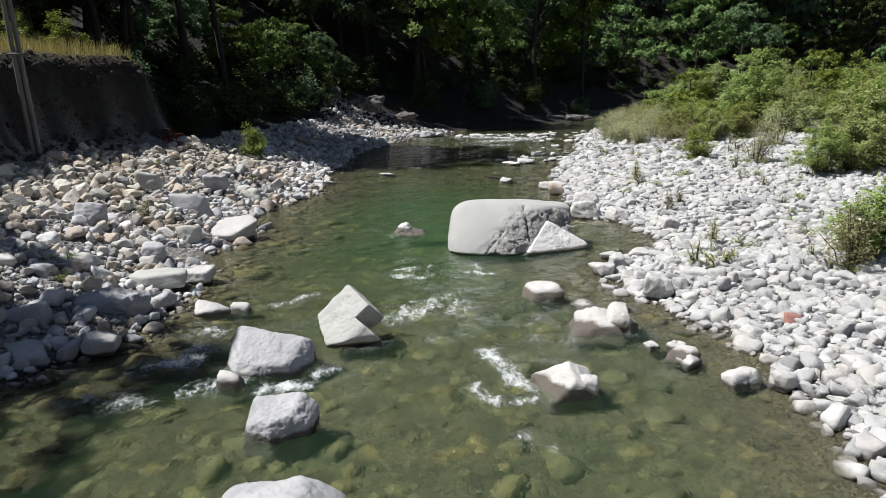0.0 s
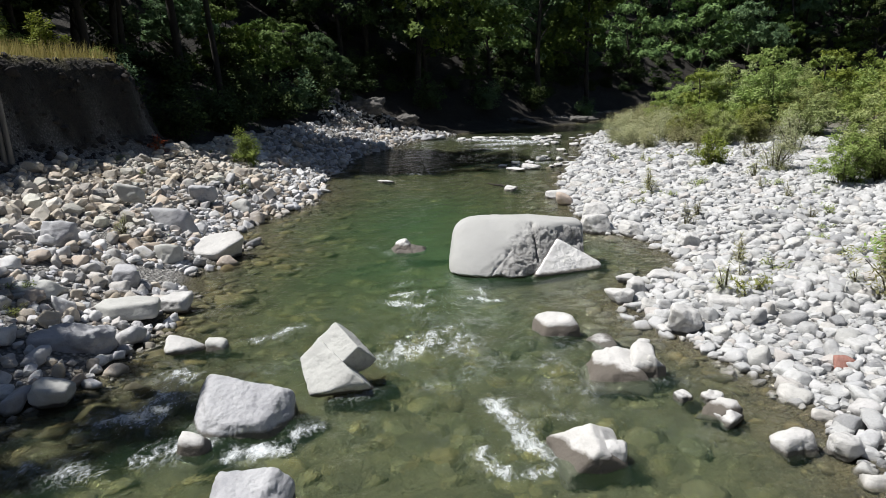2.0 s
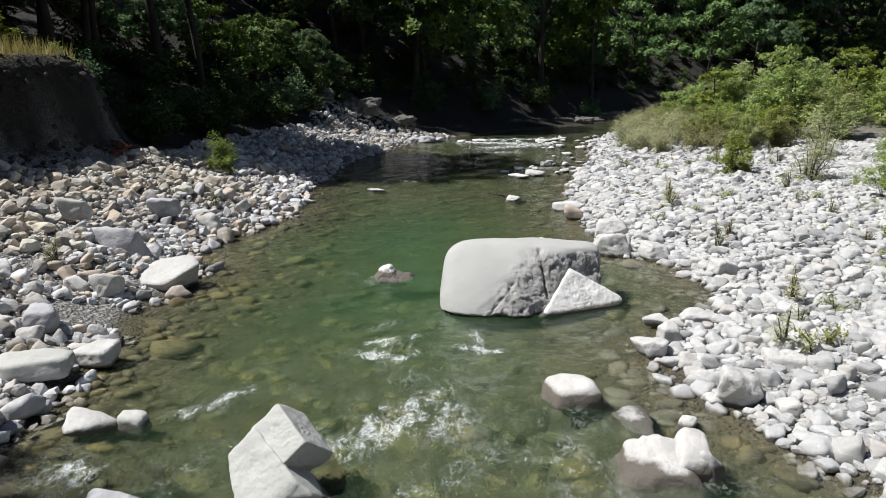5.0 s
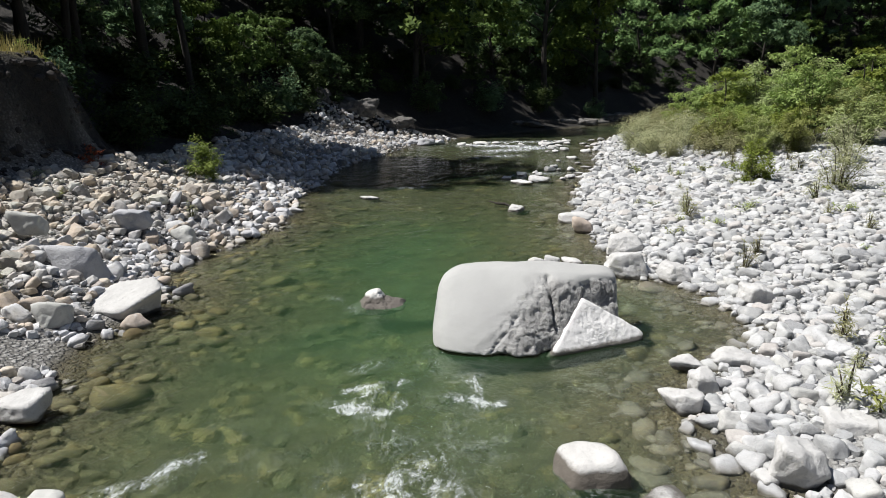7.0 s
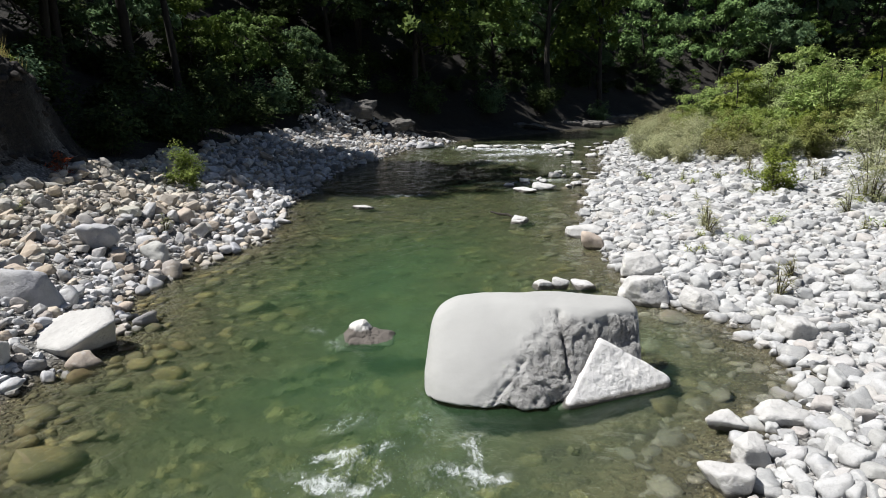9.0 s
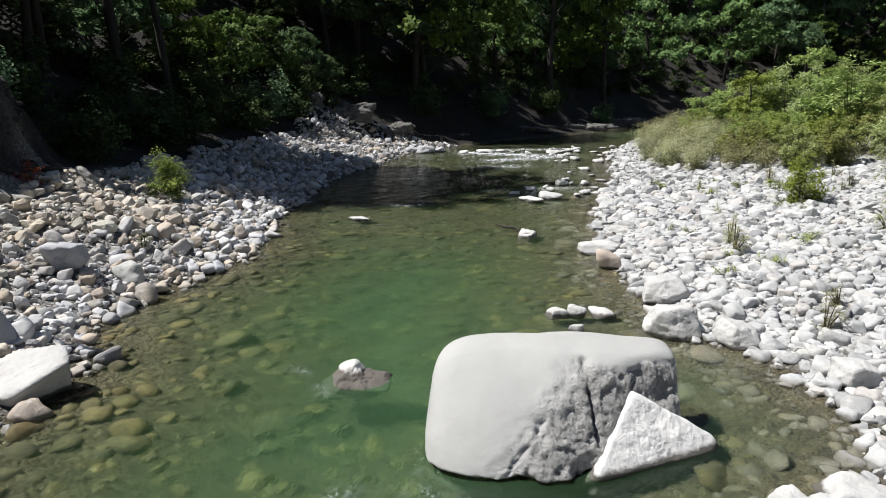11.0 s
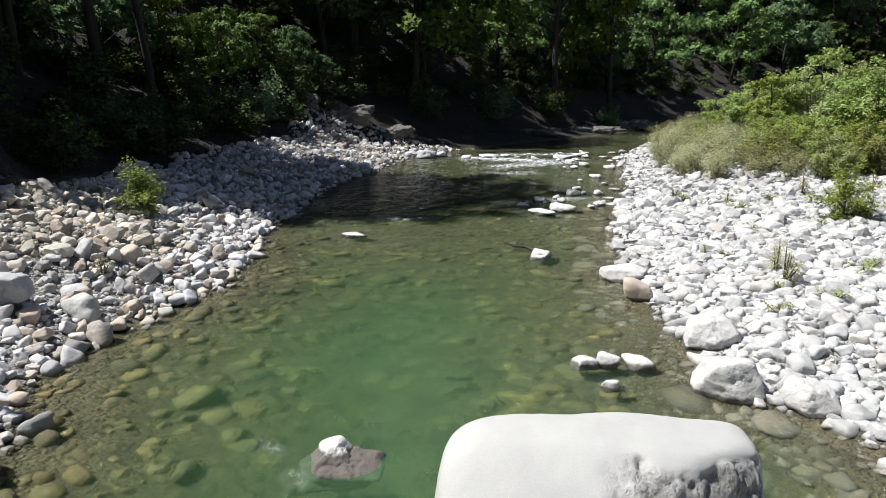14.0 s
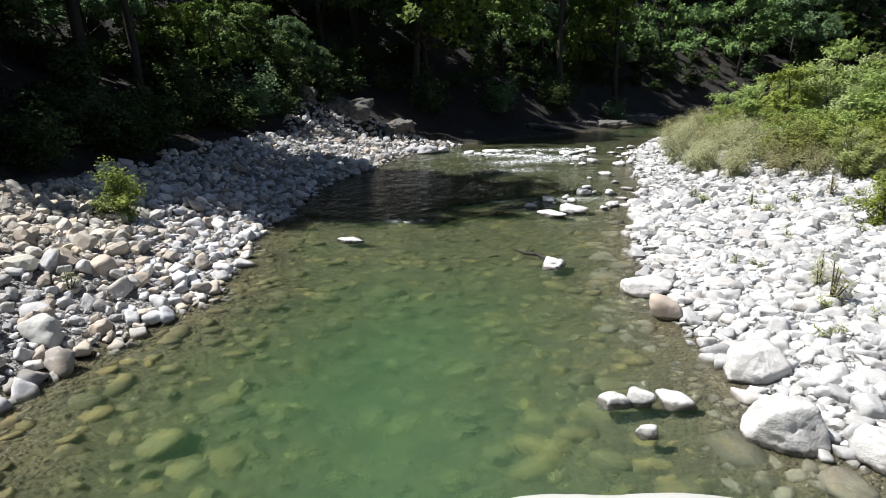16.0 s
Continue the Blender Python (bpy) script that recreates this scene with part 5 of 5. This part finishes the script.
def pick_places(rng, count, x0, x1, y0, y1, keep, sizes):
    """Random places with room between the larger stones: big ones first, on a coarse occupancy grid."""
    cell = 0.05
    nx, ny = int((x1 - x0) / cell) + 1, int((y1 - y0) / cell) + 1
    taken = np.zeros((nx, ny), bool)
    x, y = rng.uniform(x0, x1, count), rng.uniform(y0, y1, count)
    good = keep(x, y)
    x, y = x[good], y[good]
    s = np.sort(sizes(rng, len(x)))[::-1]
    done = []
    for i in range(len(x)):
        a, b = int((x[i] - x0) / cell), int((y[i] - y0) / cell)
        if taken[a, b]:
            continue
        r = s[i] * 0.36 / cell
        k = int(math.ceil(r))
        a0, a1, b0, b1 = max(a - k, 0), min(a + k + 1, nx), max(b - k, 0), min(b + k + 1, ny)
        ii, jj = np.ogrid[a0 - a:a1 - a, b0 - b:b1 - b]
        taken[a0:a1, b0:b1] |= ii * ii + jj * jj <= r * r
        done.append(i)
    done = np.array(done)
    return x[done], y[done], s[done]


BIG_SPOTS = np.array([(o.matrix_world.translation.x, o.matrix_world.translation.y, max(o.dimensions.x, o.dimensions.y) * 0.42) for o in scene.objects if o.name.startswith("boulder")])


def clear_of_boulders(x, y):
    ok = np.ones(x.shape, bool)
    for bx, by, br in BIG_SPOTS:
        ok &= (x - bx) ** 2 + (y - by) ** 2 > br * br
    return ok


def on_right(x, y):
    z, a, b, side = ground(x, y)
    return (b > -0.10 - 0.25 * swell(x, y, 0.8, 1.0)) & (~side) & (b < np.where(y < 31, 15, 9)) & (x < 0.75 * y + 4.5) & clear_of_boulders(x, y)


def on_left_bank(x, y):
    z, a, b, side = ground(x, y)
    return (a > -0.25 - 0.25 * swell(x, y, 0.8, 2.0)) & side & (a < np.interp(y, [24, 26, 31, 42, 46], [4.85, 4.9, 4.7, 4.7, 5.6]) + 0.25 * swell(x, y, 0.9)) & clear_of_boulders(x, y)


def higher(x, y):
    return ground(x, y)[1] + 0.9 * swell(x, y, 1.7, 4.0) > np.interp(y, [8, 14, 22, 27], [3.4, 2.6, 1.9, 2.6])


def on_left_low(x, y):
    """All but the flat of wet sand behind the slab."""
    return on_left_bank(x, y) & ~higher(x, y) & (((x + 5.35) / 0.8) ** 2 + ((y - 13.5) / 0.62) ** 2 > 0.75 + 0.3 * swell(x, y, 0.4))


def on_left_high(x, y):
    return on_left_bank(x, y) & higher(x, y)


def by_the_bar(x, y):
    return (-ground(x, y)[2] < 1.1 + 0.5 * swell(x, y, 1.2, 3.0)) & (y > 9.8)


def under_water(x, y):
    return (ground(x, y)[0] < -0.02) & clear_of_boulders(x, y) & ~by_the_bar(x, y)


def under_shallows(x, y):
    return (ground(x, y)[0] < -0.02) & clear_of_boulders(x, y) & by_the_bar(x, y)


sizes_right = lambda rng, n: np.clip(rng.lognormal(math.log(0.150), 0.47, n), 0.05, 0.42)
sizes_left = lambda rng, n: np.clip(rng.lognormal(math.log(0.15), 0.48, n), 0.06, 0.60)
sizes_mid = lambda rng, n: np.clip(rng.lognormal(math.log(0.18), 0.45, n), 0.08, 0.6)
sizes_far = lambda rng, n: np.clip(rng.lognormal(math.log(0.22), 0.42, n), 0.12, 0.7)
sizes_bed = lambda rng, n: np.clip(rng.lognormal(math.log(0.19), 0.55, n), 0.08, 0.8)


def bank_of_stones(seed, count, box, keep, sizes, material, single, name, label, nearest, worn=False, lie=0.42, sink=0.22):
    """A bank of loose stones: the ones along the water beside the walk as pieces of their own, the rest in one mesh."""
    rng = np.random.default_rng(seed)
    x, y, s = pick_places(rng, count, *box, keep, sizes)
    z = ground(x, y)[0]
    if worn:
        z = z - s * 0.26
        fits = z + s * 0.36 < -0.03
        x, y, s, z = x[fits], y[fits], s[fits], z[fits]
    bank = scatter(rng, x, y, s, z, sink, material, name, label, 0.6, 0.15, worn, lie) if not nearest else None
    if nearest:
        near = (y > 7) & (y < 21) & (np.minimum(*[np.abs(q) for q in ground(x, y)[1:3]]) < 2.6)
        order = np.nonzero(near)[0]
        order = order[np.argsort(-s[order])][:290]
        rest = np.ones(len(x), bool)
        rest[order] = False
        bank = scatter(rng, x[rest], y[rest], s[rest], z[rest], sink, material, name, label, 0.25, 0.11, False, lie)
        data = [mesh_of("stone", p, FINE_F, single) for p in FINE]
        for i in order:
            ob = part("stone", data[rng.integers(len(data))], bank)
            ob.matrix_world = Matrix.LocRotScale((x[i], y[i], z[i] + s[i] * (0.5 - sink) * 0.6), Euler((rng.normal(0, lie), rng.normal(0, lie), rng.uniform(0, 6.28))), (s[i] / 2,) * 3)
    return bank


bank_of_stones(31, 40000, (2.4, 17, 2.5, 22), on_right, sizes_right, M_PALE, M_PALE_ONE, "gravel_bar", "bank of loose white and pale grey river stones", True, lie=0.24, sink=0.34)
bank_of_stones(37, 13000, (3.2, 19, 22, 31), on_right, sizes_mid, M_PALE, M_PALE_ONE, "gravel_bar", "bank of loose pale river stones with weeds", False, lie=0.24, sink=0.34)
bank_of_stones(32, 8500, (3.5, 24, 31, 52), on_right, sizes_far, M_PALE, M_PALE_ONE, "gravel_bar", "far bank of loose pale river stones", False, lie=0.24, sink=0.34)
bank_of_stones(33, 16000, (-11.5, -3.6, 3, 30), on_left_low, sizes_left, M_MIXED, M_MIXED_ONE, "stone_bank", "sloping bank of loose grey stones along the river", True)
bank_of_stones(38, 19000, (-13.5, -5, 3, 30), on_left_high, sizes_left, M_WARM, M_WARM, "stone_bank", "upper bank of loose tan and grey stones", False)
bank_of_stones(34, 7500, (-12, 1, 30, 50), on_left_bank, sizes_mid, M_MIXED, M_MIXED_ONE, "stone_bank", "shaded far bank of loose grey stones", False)
# clods on the eroded scarp, dark earth with the scarp's shade in its colour
crumbs = np.random.default_rng(44)
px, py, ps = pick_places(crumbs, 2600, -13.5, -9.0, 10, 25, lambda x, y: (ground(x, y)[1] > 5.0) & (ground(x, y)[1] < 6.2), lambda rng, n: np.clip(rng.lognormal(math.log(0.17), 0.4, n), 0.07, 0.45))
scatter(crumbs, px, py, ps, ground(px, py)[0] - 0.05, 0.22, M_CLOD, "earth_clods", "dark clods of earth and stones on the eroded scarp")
# plain gravel beside and behind the walk
for seed, box, keep, kind, name in ((41, (2.2, 24, -8, 24), lambda x, y: (ground(x, y)[2] > 0.05) & ((y < 2.5) | (x >= 0.75 * y + 4.5)), M_PALE, "gravel_bar"), (42, (-15, -4, -8, 3), lambda x, y: (ground(x, y)[1] > 0.05) & (ground(x, y)[1] < 5.8), M_MIXED, "stone_bank")):
    apart = np.random.default_rng(seed)
    px, py, ps = pick_places(apart, 6000, *box, keep, sizes_far)
    scatter(apart, px, py, ps, ground(px, py)[0], 0.22, kind, name, "loose stones of the bank behind the rapids", 9, 9)
bank_of_stones(35, 12000, (-9, 6, 1.5, 34), under_water, sizes_bed, M_BED, M_BED, "riverbed_stones", "brown algae-coated stones lying under the water", False, True)
bank_of_stones(39, 7000, (0.5, 7, 1.5, 34), under_shallows, sizes_bed, M_BED_PALE, M_BED_PALE, "riverbed_stones", "grey-brown stones lying under the clear shallows", False, True)
bank_of_stones(36, 1000, (-4.5, 13, 34, 56), under_water, sizes_far, M_BED, M_BED, "riverbed_stones", "brown stones under the far shallows", False, True)
